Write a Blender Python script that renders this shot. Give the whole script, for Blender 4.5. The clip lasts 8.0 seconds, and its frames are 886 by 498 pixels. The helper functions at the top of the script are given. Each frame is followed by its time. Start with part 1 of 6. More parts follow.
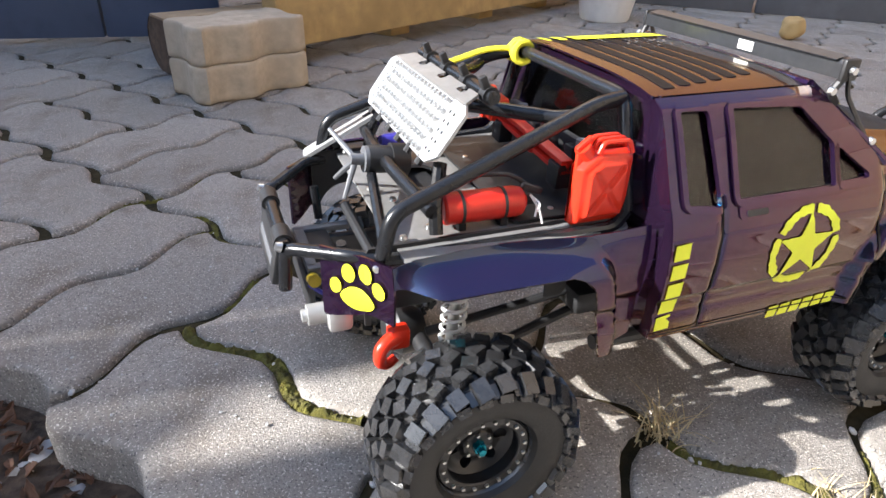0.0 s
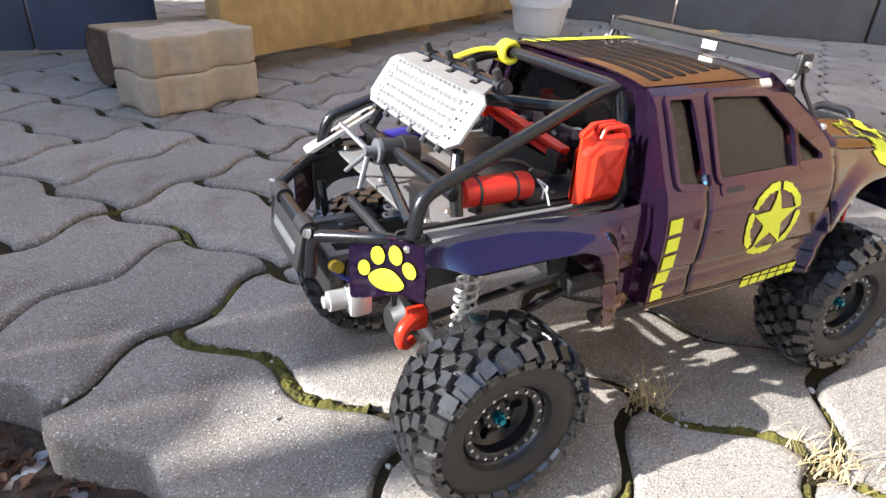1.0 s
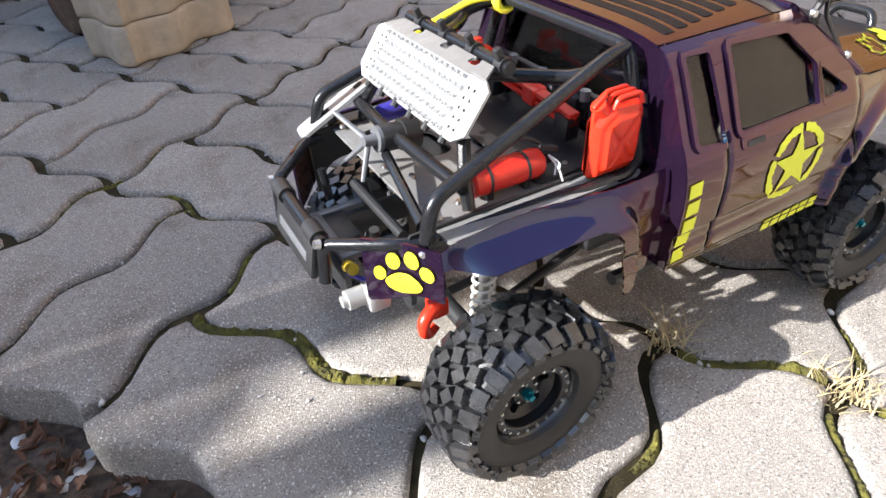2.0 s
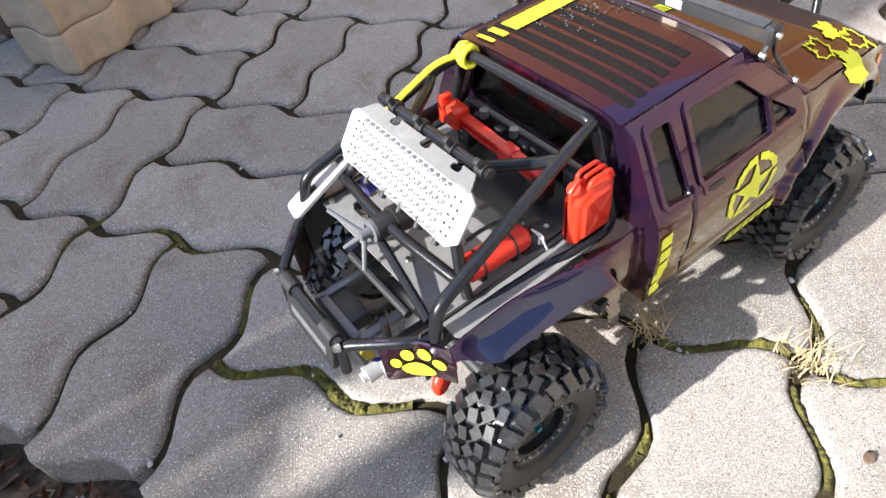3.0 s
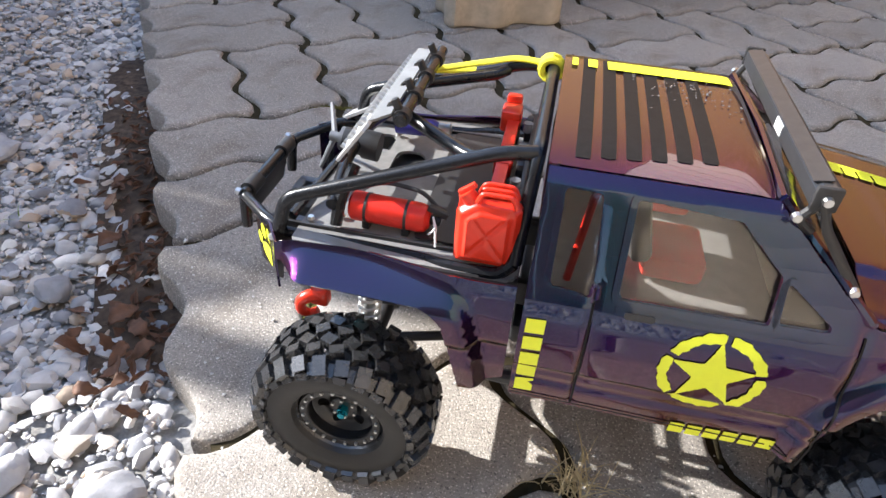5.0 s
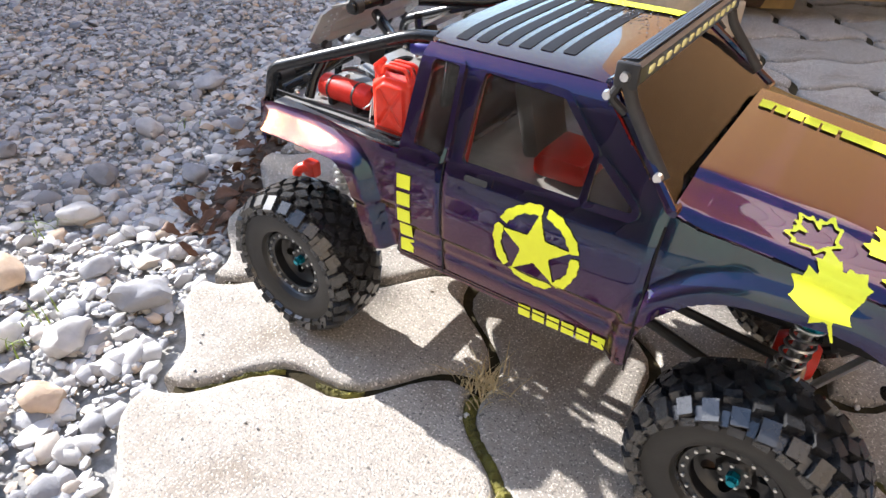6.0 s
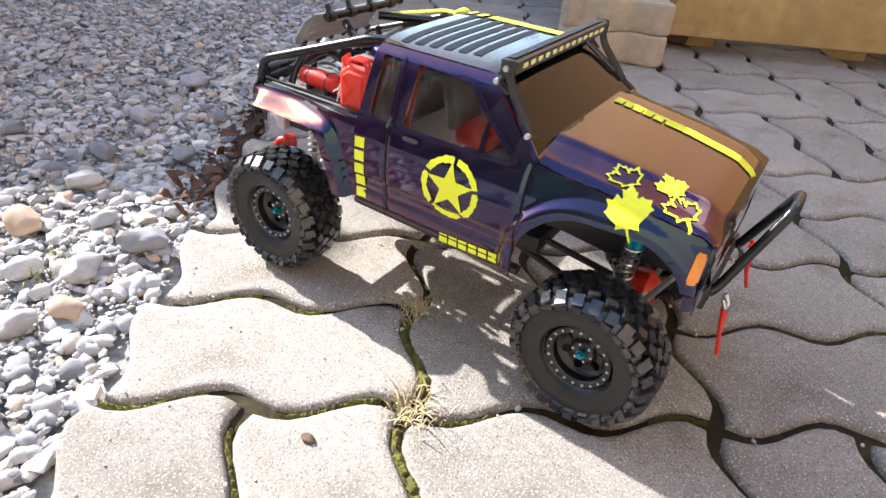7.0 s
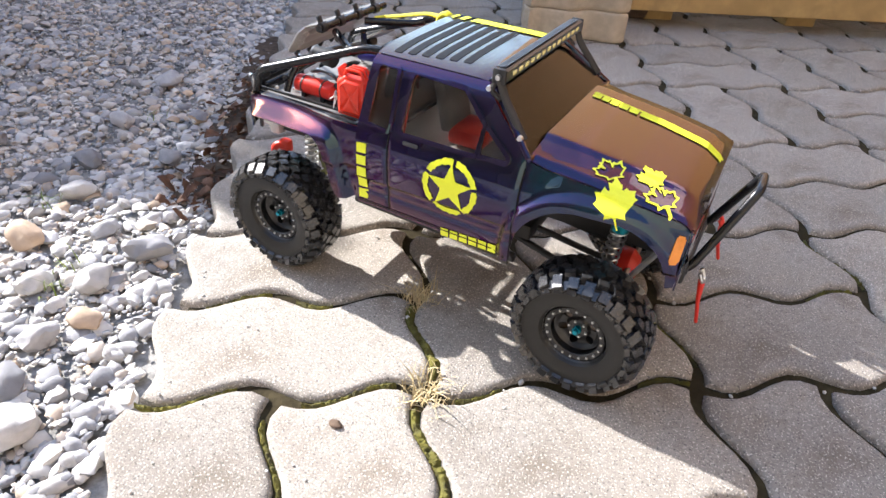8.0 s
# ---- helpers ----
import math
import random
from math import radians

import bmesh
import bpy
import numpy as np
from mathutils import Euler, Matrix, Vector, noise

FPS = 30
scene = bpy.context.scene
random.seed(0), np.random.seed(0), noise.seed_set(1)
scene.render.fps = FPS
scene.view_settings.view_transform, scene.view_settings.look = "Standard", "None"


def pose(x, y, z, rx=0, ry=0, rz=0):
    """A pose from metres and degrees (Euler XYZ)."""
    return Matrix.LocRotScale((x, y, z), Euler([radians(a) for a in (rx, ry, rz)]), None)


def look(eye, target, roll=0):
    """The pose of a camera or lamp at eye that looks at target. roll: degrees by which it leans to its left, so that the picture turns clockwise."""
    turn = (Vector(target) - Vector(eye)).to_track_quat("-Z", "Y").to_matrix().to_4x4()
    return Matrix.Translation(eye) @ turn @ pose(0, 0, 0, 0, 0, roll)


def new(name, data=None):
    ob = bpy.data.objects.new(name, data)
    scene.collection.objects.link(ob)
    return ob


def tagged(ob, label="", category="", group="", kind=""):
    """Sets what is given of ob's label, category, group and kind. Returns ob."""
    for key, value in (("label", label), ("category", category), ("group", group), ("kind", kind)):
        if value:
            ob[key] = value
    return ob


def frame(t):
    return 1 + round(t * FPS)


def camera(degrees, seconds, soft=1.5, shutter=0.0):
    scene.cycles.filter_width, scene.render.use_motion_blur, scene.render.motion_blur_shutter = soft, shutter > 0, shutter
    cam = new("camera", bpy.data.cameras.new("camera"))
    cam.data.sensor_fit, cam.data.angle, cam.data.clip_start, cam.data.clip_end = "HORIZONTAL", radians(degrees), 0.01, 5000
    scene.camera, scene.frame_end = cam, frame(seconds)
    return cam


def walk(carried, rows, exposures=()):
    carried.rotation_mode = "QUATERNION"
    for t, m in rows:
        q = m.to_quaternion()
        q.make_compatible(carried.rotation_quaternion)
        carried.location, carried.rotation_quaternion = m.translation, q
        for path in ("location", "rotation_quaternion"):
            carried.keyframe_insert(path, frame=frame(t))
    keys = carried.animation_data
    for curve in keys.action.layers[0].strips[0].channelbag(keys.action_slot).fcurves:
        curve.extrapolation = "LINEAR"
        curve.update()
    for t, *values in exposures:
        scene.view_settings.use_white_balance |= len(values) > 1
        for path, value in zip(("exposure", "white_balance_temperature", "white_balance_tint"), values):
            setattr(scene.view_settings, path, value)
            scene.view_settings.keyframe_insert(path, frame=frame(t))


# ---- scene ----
cam = camera(71.0, 8.0)
PATH = [
    (0, (-0.267, -0.328, 0.313), (0.38, 1.292, -0.667), 2.0),
    (0.5, (-0.305, -0.333, 0.308), (0.475, 1.247, -0.638), 2.7),
    (1, (-0.319, -0.334, 0.306), (0.532, 1.219, -0.623), 3.1),
    (1.5, (-0.325, -0.329, 0.308), (0.522, 1.188, -0.683), 1.4),
    (1.7, (-0.314, -0.318, 0.319), (0.494, 1.161, -0.759), -0.4),
    (2.8, (-0.299, -0.263, 0.429), (0.395, 0.93, -1.018), -8.4),
    (3, (-0.288, -0.259, 0.443), (0.403, 0.924, -1.014), -9.6),
    (3.5, (-0.27, -0.261, 0.441), (0.392, 0.925, -1.028), -10.9),
    (3.7, (-0.263, -0.263, 0.446), (0.324, 1.017, -0.972), -11.4),
    (4, (-0.239, -0.285, 0.415), (0.243, 1.094, -0.95), -3.5),
    (4.2, (-0.219, -0.297, 0.404), (0.133, 1.121, -0.962), -1.5),
    (5.3, (-0.001, -0.346, 0.36), (-0.49, 1.191, -0.821), 4.6),
    (5.5, (0.036, -0.343, 0.348), (-0.597, 1.159, -0.812), 3.8),
    (5.7, (0.073, -0.342, 0.337), (-0.676, 1.107, -0.82), 2.9),
    (5.9, (0.112, -0.348, 0.335), (-0.696, 0.997, -0.903), 0.5),
    (6, (0.141, -0.358, 0.338), (-0.782, 0.973, -0.836), 1.1),
    (6.2, (0.165, -0.383, 0.352), (-0.841, 0.911, -0.794), 2.1),
    (6.5, (0.203, -0.421, 0.347), (-0.768, 0.924, -0.77), 5.5),
    (6.7, (0.226, -0.436, 0.363), (-0.668, 0.954, -0.763), 5.3),
    (7, (0.24, -0.466, 0.367), (-0.616, 0.963, -0.74), 5.4),
    (7.5, (0.244, -0.485, 0.385), (-0.572, 0.958, -0.734), 4.5),
    (8, (0.228, -0.503, 0.402), (-0.513, 0.94, -0.767), 4.0),
]
walk(cam, [(t, look(eye, target, roll)) for t, eye, target, roll in PATH],
     [(0.0, 1.78, 6200, 10), (4.2, 1.76, 6200, 10), (5.5, 1.88, 6150, 10), (6.5, 1.93, 6250, 11), (8.0, 1.92, 6250, 11)])

# ---------------------------------------------------------------- light settings
SUN_HIGH = 29.0
SUN_SIDE = 0.10     # how far the sun stands to the north of due west
SUN_DIR = Vector((-1.0, SUN_SIDE, 0)).normalized() * math.cos(radians(SUN_HIGH)) + Vector((0, 0, math.sin(radians(SUN_HIGH))))
SUN, SKY = 4.4, 0.155


# ---------------------------------------------------------------- light
def sky_and_sun():
    w = bpy.data.worlds.new("sky")
    scene.world = w
    w.use_nodes = True
    nt = w.node_tree
    sky = nt.nodes.new("ShaderNodeTexSky")
    sky.sky_type = "NISHITA"
    sky.sun_disc = False
    sky.sun_elevation = radians(SUN_HIGH)
    sky.sun_rotation = math.atan2(SUN_DIR[0], SUN_DIR[1])
    sky.dust_density, sky.air_density = 0.8, 1.0
    bg = nt.nodes["Background"]
    bg.inputs["Strength"].default_value = SKY
    nt.links.new(sky.outputs[0], bg.inputs["Color"])
    lamp = bpy.data.lights.new("sun", "SUN")
    lamp.energy, lamp.angle, lamp.color = SUN, radians(0.55), (1.0, 0.95, 0.89)
    ob = new("sun", lamp)
    ob.matrix_world = look(Vector(SUN_DIR) * 20, (0, 0, 0))


sky_and_sun()


# ---------------------------------------------------------------- materials
def material(name, color, rough=0.6, metal=0.0, vary=0.15, scale=60.0, bump=0.0, bump_scale=300.0, dark=None,
             spots=0.0, spot_color=(0.05, 0.05, 0.05), coat=0.0, spec=0.5, rough_vary=0.08, per_object=0.0, sheen=0.0,
             specks=0.0, big=6.0, deep=0.001, stain=None):
    """A surface with variation at two scales, fine relief and wear."""
    m = bpy.data.materials.new(name)
    m.use_nodes = True
    nt, n = m.node_tree, m.node_tree.nodes
    p = n["Principled BSDF"]
    tc = n.new("ShaderNodeTexCoord")

    def noise_node(s, detail=6.0, rough_=0.6):
        t = n.new("ShaderNodeTexNoise")
        t.inputs["Scale"].default_value, t.inputs["Detail"].default_value, t.inputs["Roughness"].default_value = s, detail, rough_
        nt.links.new(tc.outputs["Object"], t.inputs["Vector"])
        return t

    def mix(a, b, fac, blend="MIX"):
        x = n.new("ShaderNodeMix")
        x.data_type, x.blend_type = "RGBA", blend
        for sock, v in ((x.inputs["Factor"], fac), (x.inputs["A"], a), (x.inputs["B"], b)):
            if isinstance(v, bpy.types.NodeSocket):
                nt.links.new(v, sock)
            elif isinstance(v, (int, float)):
                sock.default_value = v
            else:
                sock.default_value = (*v[:3], 1)
        return x.outputs["Result"]

    def ramp(sock, lo, hi):
        r = n.new("ShaderNodeMapRange")
        r.inputs["From Min"].default_value, r.inputs["From Max"].default_value = lo, hi
        nt.links.new(sock, r.inputs["Value"])
        return r.outputs["Result"]

    fine, broad = noise_node(scale), noise_node(big, 4.0)
    lo = tuple(max(0, c * (1 - vary)) for c in color) if dark is None else dark
    hi = tuple(min(1, c * (1 + vary)) for c in color)
    col = mix(lo, hi, ramp(fine.outputs["Fac"], 0.3, 0.7))
    col = mix(col, tuple(c * (1 - vary * 0.8) for c in color), ramp(broad.outputs["Fac"], 0.42, 0.72))
    if stain:
        st = noise_node(13.0, 5.0, 0.65)
        col = mix(col, mix(col, stain, 0.6), ramp(st.outputs["Fac"], 0.50, 0.70))
    if spots:
        sp = noise_node(scale * 2.6, 2.0)
        col = mix(col, spot_color, ramp(sp.outputs["Fac"], 0.70 - spots, 0.74 - spots))
    if specks:
        sp = noise_node(scale * 3.3, 2.0)
        col = mix(col, tuple(min(1, c * 2.1) for c in color), ramp(sp.outputs["Fac"], 0.70 - specks, 0.75 - specks))
    if per_object:
        oi = n.new("ShaderNodeObjectInfo")
        hsv = n.new("ShaderNodeHueSaturation")
        r = n.new("ShaderNodeMapRange")
        r.inputs["To Min"].default_value, r.inputs["To Max"].default_value = 1 - per_object, 1 + per_object
        nt.links.new(oi.outputs["Random"], r.inputs["Value"])
        nt.links.new(r.outputs["Result"], hsv.inputs["Value"])
        nt.links.new(col, hsv.inputs["Color"])
        col = hsv.outputs["Color"]
    nt.links.new(col, p.inputs["Base Color"])
    rr = n.new("ShaderNodeMapRange")
    rr.inputs["To Min"].default_value, rr.inputs["To Max"].default_value = max(0.02, rough - rough_vary), min(1, rough + rough_vary)
    nt.links.new(broad.outputs["Fac"], rr.inputs["Value"])
    nt.links.new(rr.outputs["Result"], p.inputs["Roughness"])
    p.inputs["Metallic"].default_value = metal
    p.inputs["Specular IOR Level"].default_value = spec
    p.inputs["Coat Weight"].default_value = coat
    p.inputs["Coat Roughness"].default_value = 0.04
    p.inputs["Sheen Weight"].default_value = sheen
    if bump:
        b = n.new("ShaderNodeBump")
        bn = noise_node(bump_scale, 5.0)
        b.inputs["Strength"].default_value, b.inputs["Distance"].default_value = min(1.0, bump), deep
        nt.links.new(bn.outputs["Fac"], b.inputs["Height"])
        nt.links.new(b.outputs["Normal"], p.inputs["Normal"])
    return m


def glass_material(name, tint, rough=0.03):
    m = bpy.data.materials.new(name)
    m.use_nodes = True
    nt, n = m.node_tree, m.node_tree.nodes
    n.remove(n["Principled BSDF"])
    out = n["Material Output"]
    tr, gl, mx, fr = (n.new("ShaderNodeBsdfTransparent"), n.new("ShaderNodeBsdfGlossy"), n.new("ShaderNodeMixShader"),
                      n.new("ShaderNodeFresnel"))
    fr.inputs["IOR"].default_value = 1.6
    tr.inputs["Color"].default_value = (*tint, 1)
    gl.inputs["Roughness"].default_value = rough
    tc, nz, bp = n.new("ShaderNodeTexCoord"), n.new("ShaderNodeTexNoise"), n.new("ShaderNodeBump")
    nz.inputs["Scale"].default_value = 55
    bp.inputs["Strength"].default_value, bp.inputs["Distance"].default_value = 0.25, 0.0008
    nt.links.new(tc.outputs["Object"], nz.inputs["Vector"])
    nt.links.new(nz.outputs["Fac"], bp.inputs["Height"])
    nt.links.new(bp.outputs["Normal"], gl.inputs["Normal"])
    nt.links.new(fr.outputs[0], mx.inputs[0])
    nt.links.new(tr.outputs[0], mx.inputs[1])
    nt.links.new(gl.outputs[0], mx.inputs[2])
    nt.links.new(mx.outputs[0], out.inputs[0])
    return m


def paint_material():
    """Colour-shift lacquer: dark blue-violet flakes under an interference film and a thick clear coat."""
    m = material("colour_shift_paint", (0.011, 0.005, 0.014), rough=0.15, metal=0.08, vary=0.25, scale=900, coat=1.0, spec=0.5, rough_vary=0.03, big=14)
    nt, n = m.node_tree, m.node_tree.nodes
    p = n["Principled BSDF"]
    p.inputs["Coat Roughness"].default_value = 0.025
    p.inputs["Coat IOR"].default_value = 1.50
    p.inputs["IOR"].default_value = 1.58
    p.inputs["Thin Film Thickness"].default_value = 384
    p.inputs["Thin Film IOR"].default_value = 1.26
    # the flakes lie a little unevenly and sparkle; the coat over them stays smooth
    tc, vor, bp = n.new("ShaderNodeTexCoord"), n.new("ShaderNodeTexNoise"), n.new("ShaderNodeBump")
    vor.inputs["Scale"].default_value, vor.inputs["Detail"].default_value = 1600, 1.0
    bp.inputs["Strength"].default_value, bp.inputs["Distance"].default_value = 0.35, 0.0004
    nt.links.new(tc.outputs["Object"], vor.inputs["Vector"])
    nt.links.new(vor.outputs["Fac"], bp.inputs["Height"])
    nt.links.new(bp.outputs["Normal"], p.inputs["Normal"])
    # slight orange peel in the coat
    wave_, bc = n.new("ShaderNodeTexNoise"), n.new("ShaderNodeBump")
    wave_.inputs["Scale"].default_value, wave_.inputs["Detail"].default_value = 45, 1.0
    bc.inputs["Strength"].default_value, bc.inputs["Distance"].default_value = 0.12, 0.0006
    nt.links.new(tc.outputs["Object"], wave_.inputs["Vector"])
    nt.links.new(wave_.outputs["Fac"], bc.inputs["Height"])
    nt.links.new(bc.outputs["Normal"], p.inputs["Coat Normal"])
    return m


PAINT = paint_material()
GLASS = glass_material("tinted_window", (0.93, 0.92, 0.90))
SCREEN = glass_material("windscreen_plastic", (0.90, 0.86, 0.80))
YELLOW = material("neon_yellow_vinyl", (0.80, 0.86, 0.03), rough=0.45, vary=0.04, scale=200)
TUBE = material("satin_black_tube", (0.012, 0.0125, 0.014), spec=0.4, rough=0.24, vary=0.2, scale=200, bump=0.1, bump_scale=1500)
BLACK = material("black_plastic", (0.018, 0.018, 0.019), rough=0.5, vary=0.25, scale=150, bump=0.1, bump_scale=900)
MATT = material("matt_black_band", (0.010, 0.009, 0.009), spec=0.15, rough=0.55, vary=0.3, scale=300)
PLATE = material("dark_grey_plate", (0.19, 0.187, 0.18), rough=0.42, vary=0.2, scale=120, bump=0.15, bump_scale=700)
RUBBER = material("tyre_rubber", (0.030, 0.030, 0.031), rough=0.27, spec=0.8, vary=0.3, scale=150, bump=0.08, bump_scale=900, dark=(0.012, 0.012, 0.012))
SIDEWALL = material("dusty_sidewall_rubber", (0.012, 0.0116, 0.011), rough=0.5, vary=0.3, scale=90, bump=0.2, bump_scale=700)
RIM = material("black_rim", (0.012, 0.012, 0.013), rough=0.35, vary=0.2, scale=100)
STEEL = material("bright_steel", (0.62, 0.62, 0.61), rough=0.3, metal=1.0, vary=0.1, scale=300)
ALU = material("silver_aluminium", (0.50, 0.50, 0.49), rough=0.40, metal=0.45, vary=0.08, scale=150, bump=0.1, bump_scale=900)
GREYALU = material("grey_anodised", (0.15, 0.155, 0.165), rough=0.5, metal=0.4, vary=0.1, scale=150)
TEAL = material("teal_anodised", (0.01, 0.25, 0.33), rough=0.28, metal=0.7, vary=0.1, scale=200)
RED = material("red_plastic", (0.62, 0.022, 0.010), rough=0.38, vary=0.12, scale=120, bump=0.08, bump_scale=800)
REDCAN = material("orange_red_painted_plastic", (0.72, 0.034, 0.011), rough=0.30, vary=0.12, scale=120, bump=0.08, bump_scale=900)
DROP = material("water_bead", (0.10, 0.10, 0.10), rough=0.06, metal=0.0, vary=0.05, coat=1.0, rough_vary=0.02)
ROPE = material("yellow_strap", (0.86, 0.78, 0.03), rough=0.75, vary=0.15, scale=500, bump=0.5, bump_scale=1600)
WHITE = material("white_cord", (0.75, 0.74, 0.72), rough=0.7, vary=0.1)
ORANGE = material("orange_lens", (0.78, 0.26, 0.020), rough=0.25, vary=0.12, scale=300, coat=0.6)
LED = material("pale_led_lens", (0.85, 0.80, 0.35), rough=0.25, vary=0.1, scale=300, coat=0.5)
BLUE = material("blue_plastic", (0.035, 0.030, 0.26), rough=0.35, vary=0.15)
GREYSEAT = material("grey_interior", (0.085, 0.08, 0.078), rough=0.7, vary=0.2)
BRASS = material("yellow_plug", (0.42, 0.30, 0.02), rough=0.4, vary=0.1)
CONCRETE = material("grey_concrete_paver", (0.318, 0.288, 0.252), rough=0.92, vary=0.20, scale=170, bump=1.0, bump_scale=620, deep=0.0013, spots=0.10, specks=0.105, stain=(0.150, 0.118, 0.085),
                    spot_color=(0.13, 0.12, 0.11), per_object=0.13, rough_vary=0.05, big=9)
BLOCKSTONE = material("tan_concrete_block", (0.50, 0.42, 0.31), rough=0.92, vary=0.2, scale=45, bump=0.6, bump_scale=500, per_object=0.05)
SOIL = material("dark_joint_soil", (0.040, 0.032, 0.017), rough=0.95, spec=0.1, vary=0.5, scale=90, bump=1.0, bump_scale=500)
EDGE_STRIP = material("dark_brown_edge_strip", (0.085, 0.062, 0.046), rough=0.95, spec=0.15, vary=0.6, scale=120, bump=1.0, bump_scale=420)
MOSS = material("joint_moss", (0.150, 0.136, 0.020), rough=0.95, vary=0.6, scale=75, bump=1.0, bump_scale=900, deep=0.002, dark=(0.020, 0.016, 0.008), stain=(0.03, 0.022, 0.012))
STONE = material("limestone_gravel", (0.54, 0.525, 0.50), rough=0.88, vary=0.25, scale=60, bump=0.5, bump_scale=500)
GRIT = material("gravel_bed", (0.31, 0.30, 0.285), rough=0.95, vary=0.6, scale=110, bump=1.0, bump_scale=260)
STRAW = material("dry_grass", (0.55, 0.44, 0.24), rough=0.8, vary=0.3, scale=80)
GRASS = material("green_grass_blade", (0.19, 0.26, 0.03), rough=0.7, vary=0.3, scale=80)
DARKBOARD = material("dark_unseen_board", (0.055, 0.050, 0.045), rough=0.75, vary=0.3, scale=14, bump=0.4, bump_scale=60)
LEAF = material("brown_dead_leaf", (0.12, 0.055, 0.028), rough=0.75, vary=0.4, scale=90, bump=0.5, bump_scale=300)
TIMBER = material("weathered_timber", (0.50, 0.34, 0.14), rough=0.75, vary=0.25, scale=22, bump=0.4, bump_scale=120)
BARK = material("log_bark", (0.13, 0.085, 0.055), rough=0.9, vary=0.5, scale=40, bump=1.0, bump_scale=80)
CUTWOOD = material("cut_log_wood", (0.38, 0.27, 0.16), rough=0.85, vary=0.25, scale=30, bump=0.4)
BLUEWALL = material("blue_grey_board", (0.085, 0.115, 0.19), rough=0.6, vary=0.25, scale=12, bump=0.3, bump_scale=60)
DARKWALL = material("dark_grey_panel", (0.115, 0.115, 0.122), rough=0.7, vary=0.15, scale=15, bump=0.3, bump_scale=150)
POT = material("white_plastic_pot", (0.78, 0.77, 0.74), rough=0.5, vary=0.06)
BARALU = material("dark_anodised_bar", (0.10, 0.104, 0.112), rough=0.36, metal=0.8, vary=0.12, scale=150)
HOUSEWOOD = material("brown_wood_cladding", (0.16, 0.072, 0.014), rough=0.8, vary=0.03, scale=40, big=0.4)
WHITEBOARD = material("white_reflected_board", (0.78, 0.70, 0.60), rough=0.85, vary=0.06, scale=8, big=0.8)
PALEBOARD = material("pale_tan_weatherboard", (0.40, 0.33, 0.25), rough=0.75, vary=0.12, scale=20, big=1.2, bump=0.2, bump_scale=60)
SHADE_BLOCK = material("shade_block_plaster", (0.55, 0.52, 0.47), rough=0.9, vary=0.08, scale=8, big=0.6)


# ---------------------------------------------------------------- mesh helpers
def part(name, bm, mat, parent=None, label="", smooth=True, sharp=35.0):
    """Links a bmesh as one mesh object under a thing or a part."""
    me = bpy.data.meshes.new(name)
    bmesh.ops.recalc_face_normals(bm, faces=bm.faces)
    bm.to_mesh(me)
    bm.free()
    me.materials.append(mat)
    if smooth:
        me.shade_smooth()
        me.set_sharp_from_angle(angle=radians(sharp))
    ob = new(name, me)
    if parent is not None:
        ob.parent = parent
    if label:
        tagged(ob, label=label)
    return ob


def thing(name, label, category, group="", m=None, kind=""):
    ob = new(name)
    ob.empty_display_size = 0.02
    if m is not None:
        ob.matrix_world = m
    return tagged(ob, label=label, category=category, group=group, kind=kind)


def box(bm, size, m=Matrix(), bevel=0.0, seg=2):
    made = bmesh.ops.create_cube(bm, size=1.0, matrix=m @ Matrix.Diagonal((*size, 1)))
    if bevel:
        edges = list({e for v in made["verts"] for e in v.link_edges})
        bmesh.ops.bevel(bm, geom=edges, offset=bevel, segments=seg, affect="EDGES", profile=0.5)


def cyl(bm, r1, r2, depth, m=Matrix(), seg=20, caps=True):
    bmesh.ops.create_cone(bm, cap_ends=caps, segments=seg, radius1=r1, radius2=r2, depth=depth, matrix=m)


def rounded(points, radius=0.006, seg=4):
    """A polyline with its corners rounded."""
    pts = [Vector(p) for p in points]
    out = [pts[0]]
    for a, b, c in zip(pts, pts[1:], pts[2:]):
        d1, d2 = (a - b), (c - b)
        r = min(radius, d1.length * 0.45, d2.length * 0.45)
        p1, p2 = b + d1.normalized() * r, b + d2.normalized() * r
        for i in range(seg + 1):
            t = i / seg
            out.append(p1.lerp(b, t).lerp(b.lerp(p2, t), t))
    out.append(pts[-1])
    return out


def sweep(bm, points, r, seg=10, radius=0.006, taper=None, flat=1.0):
    """A tube along a polyline with rounded bends and closed ends."""
    pts = rounded(points, radius) if radius else [Vector(p) for p in points]
    rings, up = [], None
    for i, p in enumerate(pts):
        d = (pts[min(i + 1, len(pts) - 1)] - pts[max(i - 1, 0)]).normalized()
        if up is None:
            up = d.orthogonal().normalized()
        up = (up - d * up.dot(d)).normalized()
        side = d.cross(up)
        rr = r * (1.0 if taper is None else taper(i / max(1, len(pts) - 1)))
        rings.append([bm.verts.new(p + (up * math.cos(a) + side * math.sin(a) * flat) * rr)
                      for a in (2 * math.pi * k / seg for k in range(seg))])
    for a, b in zip(rings, rings[1:]):
        for k in range(seg):
            bm.faces.new((a[k], a[(k + 1) % seg], b[(k + 1) % seg], b[k]))
    bm.faces.new(rings[0][::-1])
    bm.faces.new(rings[-1])


